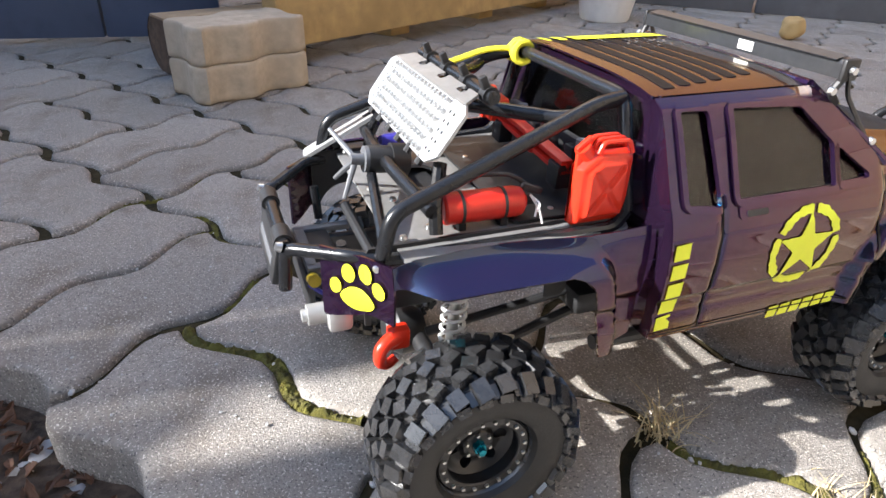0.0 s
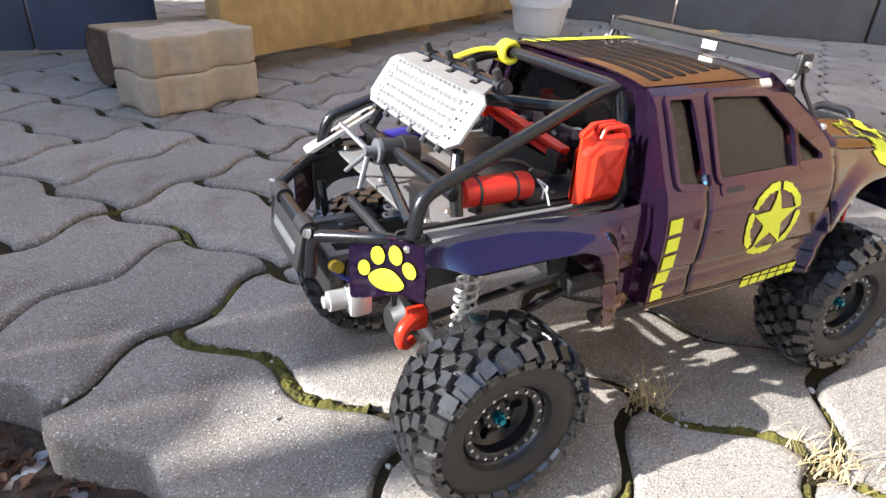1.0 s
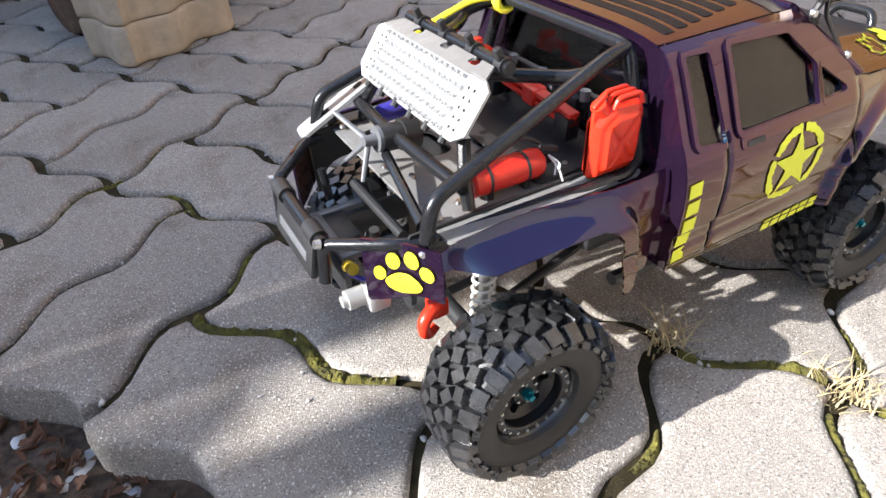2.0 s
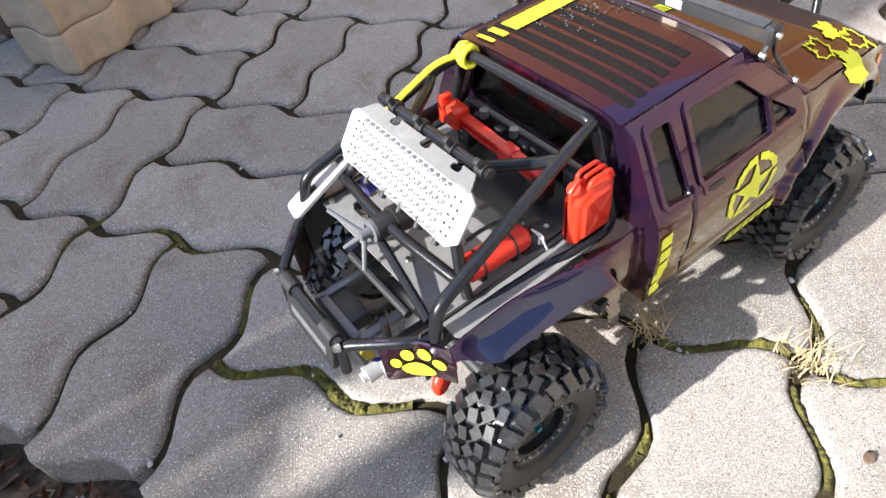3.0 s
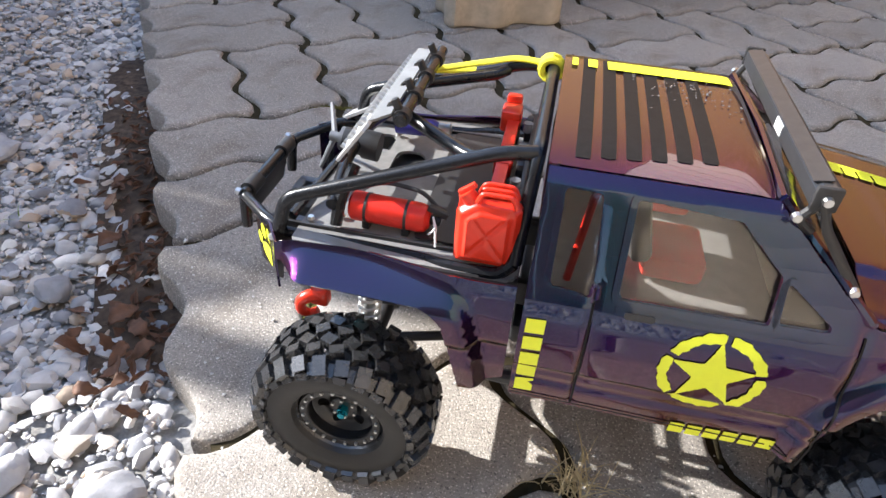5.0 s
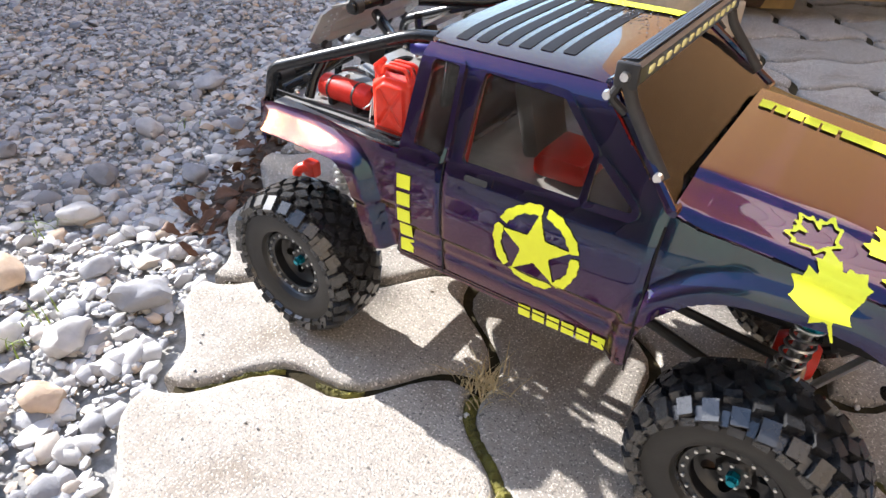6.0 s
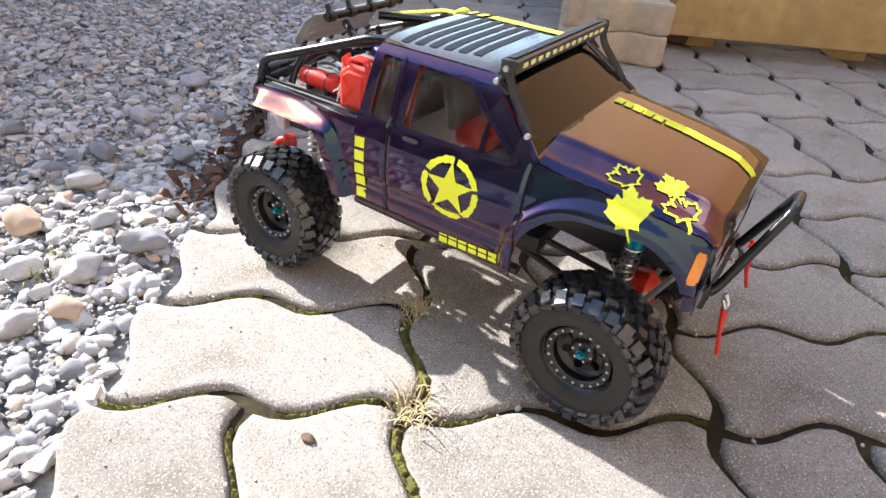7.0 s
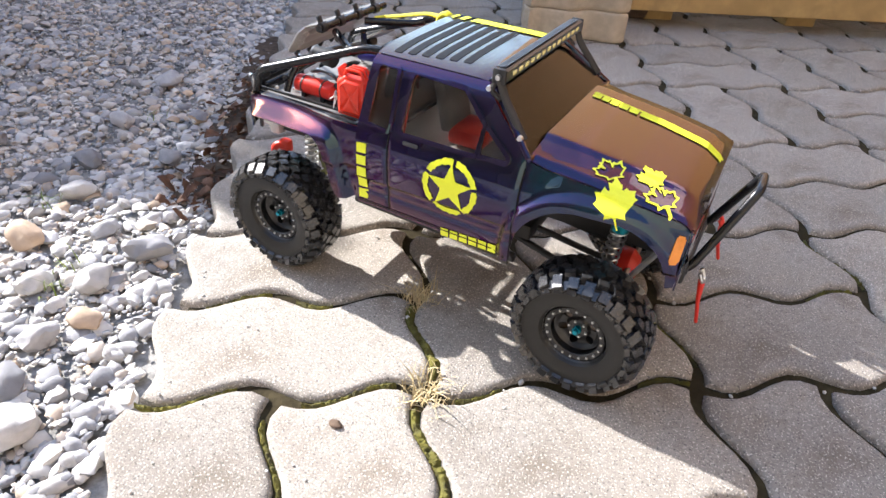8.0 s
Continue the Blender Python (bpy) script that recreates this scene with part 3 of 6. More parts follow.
tuft(lat(0.02, -0.98, -0.006), 90, 0.030, STRAW, "dry straw-coloured grass tuft growing from a paving joint", seed=2)
tuft(lat(0.0, -0.02, -0.006), 110, 0.024, STRAW, "flattened dry grass tuft at a crossing of joints", spread=0.011, seed=3)
tuft(lat(0.0, 0.12, -0.006), 30, 0.020, STRAW, "flattened dry grass tuft at a crossing of joints", spread=0.009, seed=8)
for k, (x, y) in enumerate([(-0.335, -0.262), (-0.36, -0.235), (-0.62, 0.10), (-0.40, -0.33), (-0.49, -0.16)]):
    tuft((x, y, gravel_level(x, y)), 9, 0.030, GRASS, "few green grass blades between the gravel", spread=0.007, seed=20 + k)


def dead_leaves():
    rnd = random.Random(31)
    spots = [(-0.335, -0.075), (-0.36, -0.045), (-0.31, -0.10), (-0.375, -0.015), (-0.40, 0.01), (-0.43, 0.05), (-0.35, -0.09), (-0.46, 0.09), (-0.50, 0.15),
             (-0.52, 0.19), (-0.36, -0.055), (-0.375, -0.035), (-0.365, -0.01), (-0.385, 0.0), (-0.40, -0.045), (-0.39, 0.02), (-0.415, 0.035), (-0.43, 0.0), (-0.345, -0.035), (-0.41, -0.03), (-0.445, 0.13), (-0.47, 0.165), (-0.42, 0.10), (-0.395, 0.045)]
    for k, (x, y) in enumerate([(a * 1.06, b * 1.05) for a, b in spots]):
        bm = bmesh.new()
        n, L = 9, rnd.uniform(0.016, 0.030)
        rows = []
        for i in range(n + 1):
            t = i / n
            w = L * 0.30 * math.sin(math.pi * min(1, t * 1.02)) ** 0.8 * (1 + 0.2 * math.sin(t * 23 + k))
            curl = 0.010 * math.sin(t * 3 + k)
            rows.append([bm.verts.new(((t - 0.5) * L, s * w, curl + 0.6 * abs(s) * w * (0.4 + 0.3 * math.sin(k)))) for s in (-1, -0.5, 0, 0.5, 1)])
        for a, b in zip(rows, rows[1:]):
            for j in range(4):
                bm.faces.new((a[j], a[j + 1], b[j + 1], b[j]))
        ob = part("dead_leaf", bm, LEAF)
        md = ob.modifiers.new("thickness", "SOLIDIFY")
        md.thickness = 0.0005
        ob.matrix_world = pose(x, y, gravel_level(x, y) + 0.006, rnd.uniform(-35, 35), rnd.uniform(-30, 30), rnd.uniform(0, 360))
        tagged(ob, label="curled brown dead leaf on the gravel", category="leaf", group="dead leaves")


dead_leaves()


def joint_pebbles():
    """Small pale stones that have rolled into the joints."""
    rnd = random.Random(61)
    for k in range(46):
        along = rnd.random() < 0.5
        fixed, t = rnd.randrange(-5, 3) if along else rnd.randrange(-1, 4), rnd.uniform(-1.9, 3.5) if along else rnd.uniform(-5, 2.5)
        u, v = (t, fixed + wave(t) + rnd.uniform(-0.03, 0.03)) if along else (fixed - wave(t) + rnd.uniform(-0.03, 0.03), t)
        vs, fs = pebble(900 + k, 1)
        me = bpy.data.meshes.new("pebble")
        me.from_pydata((vs * rnd.uniform(0.004, 0.008)).tolist(), [], fs.tolist())
        me.materials.append(STONE)
        me.shade_smooth()
        ob = new("pebble", me)
        q = lat(u, v)
        ob.matrix_world = pose(q.x, q.y, -0.004, rnd.uniform(-20, 20), rnd.uniform(-20, 20), rnd.uniform(0, 360))
        tagged(ob, label="small pale pebble lodged in a paving joint", category="pebble", group="pebbles in the joints")


joint_pebbles()


def paver_grit():
    """Small pale grains that lie loose on the pavers beside the gravel."""
    rnd = random.Random(73)
    vs, fs, base = [], [], 0
    kinds = [pebble(950 + k, 1) for k in range(5)]
    for _ in range(170):
        q = lat(-1.8 + 3.6 * rnd.random() ** 1.8, rnd.uniform(-6.0, 1.8))
        v, f = kinds[rnd.randrange(5)]
        size, a = rnd.uniform(0.0012, 0.0036), rnd.uniform(0, 6.283)
        c, n = math.cos(a) * size, math.sin(a) * size
        vs += [(q.x + x * c - y * n, q.y + x * n + y * c, size * 0.2 + z * size) for x, y, z in v]
        fs += [tuple(int(i) + base for i in t) for t in f]
        base += len(v)
    me = bpy.data.meshes.new("paver_grit")
    me.from_pydata(vs, [], fs)
    me.materials.append(STONE)
    tagged(new("paver_grit", me), label="small pale grains of grit lying on the pavers", category="grit", kind="stuff")


paver_grit()


def paver_chip():
    vs, fs = pebble(77, 2)
    me = bpy.data.meshes.new("dark_chip")
    me.from_pydata((vs * (0.012, 0.011, 0.006)).tolist(), [], fs.tolist())
    me.materials.append(BARK)
    ob = new("dark_chip", me)
    ob.matrix_world = pose(0.0190, -0.2600, 0.0015)
    tagged(ob, label="dark brown bark chip lying on a paver", category="bark chip")


paver_chip()


# ---------------------------------------------------------------- background things
def block_stack():
    bm_m = Matrix.Translation((-0.2560, 0.757, 0)) @ Matrix.Rotation(radians(31), 4, "Z")
    for k in range(2):
        t = thing("concrete_block", "tan weathered concrete paver stacked on the paving", "paver", "stacked pavers",
                  bm_m @ Matrix.Translation((0.002 * k, 0.001, 0.0005 + 0.0625 * k)) @ Matrix.Rotation(radians(0.8 * k), 4, "Z"))
        bm = bmesh.new()
        rings = paver_solid(bm, 2, 1, ((0.004, 0.0), (0.001, 0.003), (0.0005, 0.010), (0.0005, 0.054), (0.0012, 0.0600), (0.0030, 0.0618), (0.006, 0.062), (0.008, 0.062)),
                            lambda p: p * UNIT, k * 7, 0.0014, 8, 0.88, 0.95)
        bm.faces.new(rings[0][::-1])
        part("block", bm, BLOCKSTONE, t, sharp=60)


block_stack()


def log_piece():
    t = thing("log", "short split log with dark bark lying behind the stacked pavers", "log", m=Matrix.Translation((-0.330, 1.020, 0.056)) @ Matrix.Rotation(radians(22), 4, "Z") @ Matrix.Rotation(radians(90), 4, "Y"))
    bm = bmesh.new()
    n, seg, L = 10, 28, 0.25
    rings = []
    for i in range(n + 1):
        ring = []
        for k in range(seg):
            a = 2 * math.pi * k / seg
            r = 0.058 * (1 + 0.05 * noise.noise(Vector((math.cos(a) * 2, math.sin(a) * 2, i * 0.8))))
            x, y = r * math.cos(a), r * math.sin(a)
            x = max(x, -0.045)
            ring.append(bm.verts.new((x, y, L * i / n)))
        rings.append(ring)
    for a, b in zip(rings, rings[1:]):
        for k in range(seg):
            k2 = (k + 1) % seg
            bm.faces.new((a[k], a[k2], b[k2], b[k]))
    part("bark", bm, BARK, t)
    for z in (0.001, L - 0.001):
        bm = bmesh.new()
        lathe(bm, [(0.0, z), (0.0565, z)], 28)
        for v in bm.verts:
            v.co.x = max(v.co.x, -0.0445)
        part("cut_end", bm, BARK, t)
    bm = bmesh.new()
    box(bm, (0.006, 0.070, L * 0.99), Matrix.Translation((-0.047, 0, L / 2)), 0.002)
    part("split_face", bm, CUTWOOD, t)


log_piece()


def frame_at(x, y, deg):
    return Matrix.Translation((x, y, 0)) @ Matrix.Rotation(radians(deg), 4, "Z")


DECK = frame_at(-0.105, 0.990, 31.5)


def timber_deck():
    t = thing("timber_deck", "low deck of rough yellow-brown timber on short posts", "deck", m=DECK)
    bm = bmesh.new()
    box(bm, (1.62, 0.045, 0.22), Matrix.Translation((0.81, 0.03, 0.148)), 0.004)
    part("front_beam", bm, TIMBER, t)
    for k, x in enumerate((0.10, 0.46, 0.86, 1.20, 1.55)):
        bm = bmesh.new()
        box(bm, (0.075, 0.07, 0.085), Matrix.Translation((x, 0.12, 0.0415)), 0.004)
        part("post", bm, TIMBER, t)
    for k in range(7):
        bm = bmesh.new()
        box(bm, (1.62, 0.115, 0.026), Matrix.Translation((0.81, 0.064 + 0.121 * k, 0.275)), 0.003)
        part("deck_board", bm, TIMBER, t)


timber_deck()


def flower_pot():
    t = thing("flower_pot", "white plastic flower pot standing on the paving", "pot", m=pose(0.95, 1.42, 0.0))
    bm = bmesh.new()
    lathe(bm, [(0.0, 0.002), (0.072, 0.0), (0.076, 0.006), (0.092, 0.085), (0.098, 0.086), (0.100, 0.108), (0.094, 0.108), (0.088, 0.088), (0.070, 0.012), (0.0, 0.012)], 40)
    part("pot", bm, POT, t)
    bm = bmesh.new()
    lathe(bm, [(0.0, 0.088), (0.05, 0.090), (0.0885, 0.086)], 30)
    part("potting_soil", bm, SOIL, t)


flower_pot()


def round_stone():
    vs, fs = pebble(77, 3)
    me = bpy.data.meshes.new("round_stone")
    me.from_pydata((vs * (0.075, 0.08, 0.12)).tolist(), [], fs.tolist())
    me.materials.append(TIMBER)
    me.shade_smooth()
    ob = new("round_stone", me)
    ob.matrix_world = pose(1.30, 1.02, 0.028)
    tagged(ob, label="yellowish round stone lying on the paving", category="stone")


round_stone()


def back_walls():
    # dark grey panelled wall
    d = Vector((0.62, -0.58, 0)).normalized()
    ang = math.degrees(math.atan2(d.y, d.x))
    wall = tagged(new("wall_east"), label="low dark grey panelled wall standing on the paving", category="wall", kind="structure")
    wall.matrix_world = frame_at(1.10, 1.88, ang)
    for k in range(7):
        bm = bmesh.new()
        box(bm, (0.640, 0.05, 0.62), Matrix.Translation((0.325 + 0.65 * k, 0.03, 0.31)), 0.004)
        part("panel", bm, DARKWALL, wall)
    # blue-grey boarding left of the deck
    wall = tagged(new("wall_north"), label="blue-grey boarding left of the deck", category="wall", kind="structure")
    wall.matrix_world = frame_at(-0.20, 1.32, 180 - 6)
    for k in range(9):
        bm = bmesh.new()
        box(bm, (0.255, 0.03, 0.5), Matrix.Translation((0.13 + 0.26 * k, -0.02, 0.26)), 0.003)
        part("board", bm, BLUEWALL, wall)
    # brown wooden house side, lit by the sun, seen only as a reflection
    wall = tagged(new("house_wall"), label="brown timber-clad house side in the sun", category="wall", kind="structure")
    wall.matrix_world = frame_at(2.43, 2.58, 126.9)
    for k in range(5):
        bm = bmesh.new()
        x0 = -3.6 if k < 2 else 2.4
        box(bm, (10.4 - x0, 0.03, 1.8), Matrix.Translation((5.2 + x0 / 2, -0.02, 0.89 + 1.8 * k)))
        part("cladding_panel", bm, HOUSEWOOD, wall)
    # unseen white boards, added to give the truck's roof a bright reflection
    for k in range(12):
        bm = bmesh.new()
        box(bm, (2.38, 0.04, 0.43), Matrix.Translation((1.19, -0.02, 3.81 + 0.45 * k)), 0.006)
        part("upper_board", bm, WHITEBOARD, wall)
    # unseen dark boarding, added behind the camera to darken reflections in the truck
    wall = tagged(new("dark_backdrop_south"), label="unseen dark boarding, added behind the camera to darken reflections", category="fence", kind="structure")
    wall.matrix_world = frame_at(-5.0, -2.5, 0)
    for k in range(21):
        bm = bmesh.new()
        box(bm, (0.245, 0.03, 3.0), Matrix.Translation((0.125 + 0.25 * k, 0, 1.48)), 0.004)
        part("fence_board", bm, DARKBOARD, wall)
    # pale boarded house across the yard, in full sun, seen only as a reflection
    wall = tagged(new("wall_southeast"), label="pale tan boarded house side in full sun", category="wall", kind="structure")
    wall.matrix_world = frame_at(0.30, -2.6, 32)
    for k in range(24):
        bm = bmesh.new()
        box(bm, (4.5, 0.03, 0.148), Matrix.Translation((2.25, 0.004 * (k % 2), 0.074 + 0.15 * k)) @ Matrix.Rotation(radians(-3), 4, "X"), 0.003)
        part("weatherboard", bm, PALEBOARD, wall)
    # unseen blocks and a post, added on the sunny side to shade the yard
    s = Vector((SUN_DIR[0], SUN_DIR[1], 0)).normalized()
    n = Vector((s.y, -s.x, 0))
    far, tan = 2.8, math.tan(radians(SUN_HIGH))
    m = Matrix(((n.x, s.x, 0, 0), (n.y, s.y, 0, 0), (0, 0, 1, 0), (0, 0, 0, 1)))
    shed = thing("sloped_shade_block", "unseen block with a sloping top, added to shade the yard", "shed", m=m)
    bm = bmesh.new()
    low, top = (far - 2.30) * tan, (far - 0.266) * tan
    for y in (far, far + 1.6):
        bm.faces.new([bm.verts.new(c) for c in ((-1.7, y, -0.03), (0.008, y, -0.03), (0.008, y, top), (-1.7, y, low))])
    bm.verts.ensure_lookup_table()
    for k in range(4):
        k2 = (k + 1) % 4
        bm.faces.new([bm.verts[i] for i in (k, k2, 4 + k2, 4 + k)])
    part("wall", bm, SHADE_BLOCK, shed, smooth=False)
    bm = bmesh.new()
    h = (far - 0.17) * tan
    box(bm, (0.062, 0.05, h + 0.03), m @ Matrix.Translation((-0.080, far - 0.03, h / 2 - 0.015)), 0.004)
    post = part("post", bm, DARKBOARD)
    tagged(post, label="unseen dark post, added to cast a narrow shadow on the paving", category="post")
    house = thing("stepped_shade_block", "unseen two-part block, added on the sunny side to shade the yard", "house", m=m)
    for name, p0, p1, t0, depth in (("wing", 0.012, 0.100, -0.04, 3.0), ("main_house", 0.104, 2.3, -3.2, 4.0)):
        h = (far - t0) * tan
        bm = bmesh.new()
        box(bm, (p1 - p0, depth, h + 0.03), Matrix.Translation(((p0 + p1) / 2, far + depth / 2, h / 2 - 0.015)))
        part(name, bm, SHADE_BLOCK, house)


back_walls()


# ---------------------------------------------------------------- the model truck
BODY = Matrix.Translation((0, -0.010, 0.004))


def B(x, y, z):
    """A place on the body, which sits on its springs."""
    return BODY @ Vector((x, y, z))


truck = thing("model_truck", "dark violet remote-controlled model pickup with neon yellow stickers, on the paving", "model truck")

SIDE = [(0.080, 0.0970), (0.086, 0.1015), (0.096, 0.1045), (0.112, 0.1062), (0.1272, 0.1060), (0.1302, 0.1084), (0.148, 0.1089), (0.162, 0.1078), (0.172, 0.1052),
        (0.178, 0.1025), (0.183, 0.0995), (0.205, 0.0895), (0.218, 0.0833), (0.2235, 0.0795), (0.2275, 0.0725)]
ARCH_R = poly([(-0.198, 0.05), (-0.192, 0.136), (-0.115, 0.136), (-0.094, 0.05)], 0.016)
ARCH_F = rbox(0.1500, 0.0920, 0.0590, 0.0665, 0.046)
TAPER = [(0.085, 0.0), (0.12, 0.0060), (0.16, 0.0105), (0.21, 0.0175)]


def half_width(x, z):
    """Half the body's width at x and z."""
    w = curve(SIDE, z)
    w -= curve(TAPER, x) * (1 if z < 0.1905 else 0)
    if x < -0.0635:
        w -= 0.0105
    d = ARCH_R(x, z) if x < 0 else ARCH_F(x, z)
    if z < 0.19:
        if x < -0.064:
            w += 0.0090 * (1 - smoothstep(0.0095, 0.0165, d)) * smoothstep(-0.066, -0.083, x) * smoothstep(-0.1985, -0.178, x) * (1 - smoothstep(0.150, 0.163, z))
            w -= 0.0125 * smoothstep(-0.080, -0.160, x) * smoothstep(0.147, 0.165, z)
            w -= 0.0110 * smoothstep(-0.176, -0.1985, x) * (1 - smoothstep(0.147, 0.165, z))
        elif x > 0.06:
            w += 0.0065 * (1 - smoothstep(0.006, 0.015, d))
    for s in SEAMS:
        w -= 0.0014 * math.exp(-(s(x, z) / 0.0011) ** 2)
    return w


def line(ax, az, bx, bz):
    def f(x, z):
        ex, ez = bx - ax, bz - az
        t = max(0, min(1, ((x - ax) * ex + (z - az) * ez) / (ex * ex + ez * ez)))
        return math.hypot(x - ax - ex * t, z - az - ez * t)
    return f


SEAMS = [line(-0.0270, 0.105, -0.0290, 0.182), line(0.0905, 0.090, 0.0905, 0.182), line(-0.06, 0.1180, 0.0905, 0.1180),
         line(-0.027, 0.0905, 0.0905, 0.0905)]


def side_place(s, off=0.0):
    def f(x, z):
        return B(x, s * (half_width(x, z) + off), z)
    return f


def top_line(x):
    """Height of the side's upper edge."""
    return curve([(-0.24, 0.158), (-0.20, 0.160), (-0.19, 0.163), (-0.0645, 0.1690), (-0.0635, 0.1700), (-0.063, 0.2275), (0.042, 0.2275), (0.091, 0.1850), (0.104, 0.1815), (0.145, 0.1770), (0.206, 0.1680), (0.214, 0.1640), (0.23, 0.154)], x)


GREENHOUSE = poly([(-0.0605, 0.165), (-0.0605, 0.2275), (0.0420, 0.2275), (0.0910, 0.1850), (0.0910, 0.165)])
LOWER = poly([(-0.0605, 0.1020), (-0.0605, 0.183), (0.091, 0.185), (0.104, 0.1815), (0.145, 0.1770), (0.2060, 0.1680), (0.2140, 0.1640), (0.2150, 0.118), (0.200, 0.110), (0.0880, 0.0990)])
BED = poly([(-0.0650, 0.1010), (-0.0650, 0.1690), (-0.188, 0.1640), (-0.1985, 0.1615), (-0.1985, 0.1290), (-0.10, 0.095), (-0.078, 0.095)])
Q_WIN = poly([(-0.0485, 0.1820), (-0.0490, 0.2205), (-0.0355, 0.2200), (-0.0320, 0.1800)], 0.002)
D_WIN = poly([(-0.0165, 0.1815), (-0.0165, 0.2200), (0.0265, 0.2180), (0.0475, 0.1995), (0.0470, 0.1815)], 0.002)
V_WIN = poly([(0.0540, 0.1820), (0.0535, 0.1965), (0.0735, 0.1825)], 0.0015)


def shell_side(x, z):
    d = min(max(LOWER(x, z), -ARCH_F(x, z)), GREENHOUSE(x, z))
    return max(d, -Q_WIN(x, z), -D_WIN(x, z), -V_WIN(x, z))


def bed_side(x, z):
    return max(BED(x, z), -ARCH_R(x, z))


def body_shell():
    bm = bmesh.new()
    for s in (-1, 1):
        sheet(bm, shell_side, side_place(s), -0.062, 0.215, 0.096, 0.2290, 0.0019, 0.0012)
    # roof
    def roof(x, y):
        edge = (abs(y) / 0.0725) ** 4
        return B(x, y, 0.2275 + 0.0045 * (1 - edge) - 0.0016 * smoothstep(0.03, 0.049, x))
    sheet(bm, rbox(-0.0095, 0, 0.0512, 0.0727, 0.003), roof, -0.062, 0.044, -0.075, 0.075, 0.003, 0.0012)
    # scuttle and bonnet
    sheet(bm, lambda x, y: max(0.0905 - x, x - 0.2170, abs(y) - half_width(x, top_line(x)) + 0.0012), bonnet(0), 0.09, 0.2175, -0.108, 0.108, 0.0025, 0.0012)
    # rear wall of the cab with its window
    def rear(y, z):
        return B(-0.0605 + 0.004 * smoothstep(0.18, 0.228, z), y, z)
    sheet(bm, lambda y, z: max(abs(y) - (half_width(-0.05, z) - 0.0005), z - 0.2280, 0.103 - z, -rbox(0, 0.201, 0.064, 0.0155, 0.004)(y, z)), rear, -0.112, 0.112, 0.102, 0.229, 0.003, 0.0012)
    # nose
    def nose(y, z):
        return B(0.2150 + 0.003 * math.cos(y * 12) - 0.06 * max(0, z - 0.150), y, z)
    sheet(bm, lambda y, z: max(abs(y) - (half_width(0.212, z) - 0.0005), z - 0.1650, 0.1150 - z, -rbox(0, 0.142, 0.056, 0.011, 0.003)(y, z)), nose, -0.105, 0.105, 0.112, 0.167, 0.003, 0.0012)
    return part("cab_shell", bm, PAINT, truck, "glossy colour-shift violet lacquered cab and bonnet")


def bonnet(off):
    def f(x, y):
        w = half_width(x, top_line(x)) - 0.001
        if abs(y) > w:
            z = top_line(x) - (abs(y) - w) * 0.95
            return B(x, math.copysign(half_width(x, z) + off, y), z)
        k = abs(y) / w
        edge = top_line(x) + 0.0005
        crown = curve([(0.09, 0.1930), (0.10, 0.1925), (0.16, 0.1850), (0.200, 0.1775), (0.211, 0.1720), (0.2180, 0.1640)], x)
        # a flat middle, a step down along each side, then a rounded shoulder
        mid = smoothstep(0.97, 0.60, k)
        z = edge + (crown - edge) * (0.35 + 0.65 * mid) * smoothstep(1.0, 0.93, k)
        z += 0.0016 * smoothstep(0.70, 0.66, k) * smoothstep(0.2145, 0.19, x)
        return B(x, y, z + off)
    return f


shell = body_shell()


def bed_panels():
    for s in (-1, 1):
        bm = bmesh.new()
        sheet(bm, bed_side, side_place(s), -0.20, -0.064, 0.086, 0.171, 0.0019, 0.0014)
        # corner panel, turned in towards the tail
        def corner(t, z):
            x = curve([(0, -0.1985), (0.3, -0.2080), (1, -0.2340)], t / 0.06)
            y = curve([(0, half_width(-0.1985, max(z, 0.13))), (0.3, 0.0705), (1, 0.0440)], t / 0.06)
            return B(x, s * y, z)
        sheet(bm, lambda t, z: max(t - 0.0465, -t, z - 0.1615, curve([(0, 0.1300), (0.012, 0.1305), (0.042, 0.1215)], t) - z), corner, 0, 0.05, 0.118, 0.164, 0.0022, 0.0014)
        p = part("bed_side", bm, PAINT, truck, "glossy violet bed side with a flared wheel arch")
        if s < 0:
            bm = bmesh.new()
            for (cx, cz, rx, rz, rot) in ((0.0235, 0.1365, 0.0120, 0.0066, 0), (0.0085, 0.1435, 0.0042, 0.0046, -20), (0.0172, 0.1510, 0.0044, 0.0054, -4),
                                          (0.0290, 0.1508, 0.0046, 0.0052, 5), (0.0385, 0.1435, 0.0040, 0.0046, 20)):
                pts = []
                for k in range(22):
                    a = 2 * math.pi * k / 22
                    q = 1.0 - (0.25 * max(0, math.sin(a)) ** 2 if rx > 0.01 else 0)
                    qx, qz = rx * math.cos(a) * (1 - (0.25 * max(0, math.sin(a)) if rx > 0.01 else 0)), rz * math.sin(a)
                    pts.append((0.0225 + 0.92 * (cx - 0.0235 + qx * math.cos(radians(rot)) - qz * math.sin(radians(rot))), cz + 0.0012 + 0.16 * (0.0235 - cx) + qx * math.sin(radians(rot)) + qz * math.cos(radians(rot))))
                flat(bm, pts, lambda t, z: corner(t, z) + Vector((-0.0009, -0.0009, 0)))
            part("paw_sticker", bm, YELLOW, p, "neon yellow paw-shaped sticker", smooth=False)
        for k, (t, z) in enumerate(((0.0415, 0.1580), (0.010, 0.1580))):
            bm = bmesh.new()
            q = corner(t, z)
            cyl(bm, 0.0019, 0.0016, 0.002, Matrix.Translation(q) @ Matrix.Rotation(radians(90), 4, "X"), 10)
            part("bolt", bm, STEEL, p)


bed_panels()


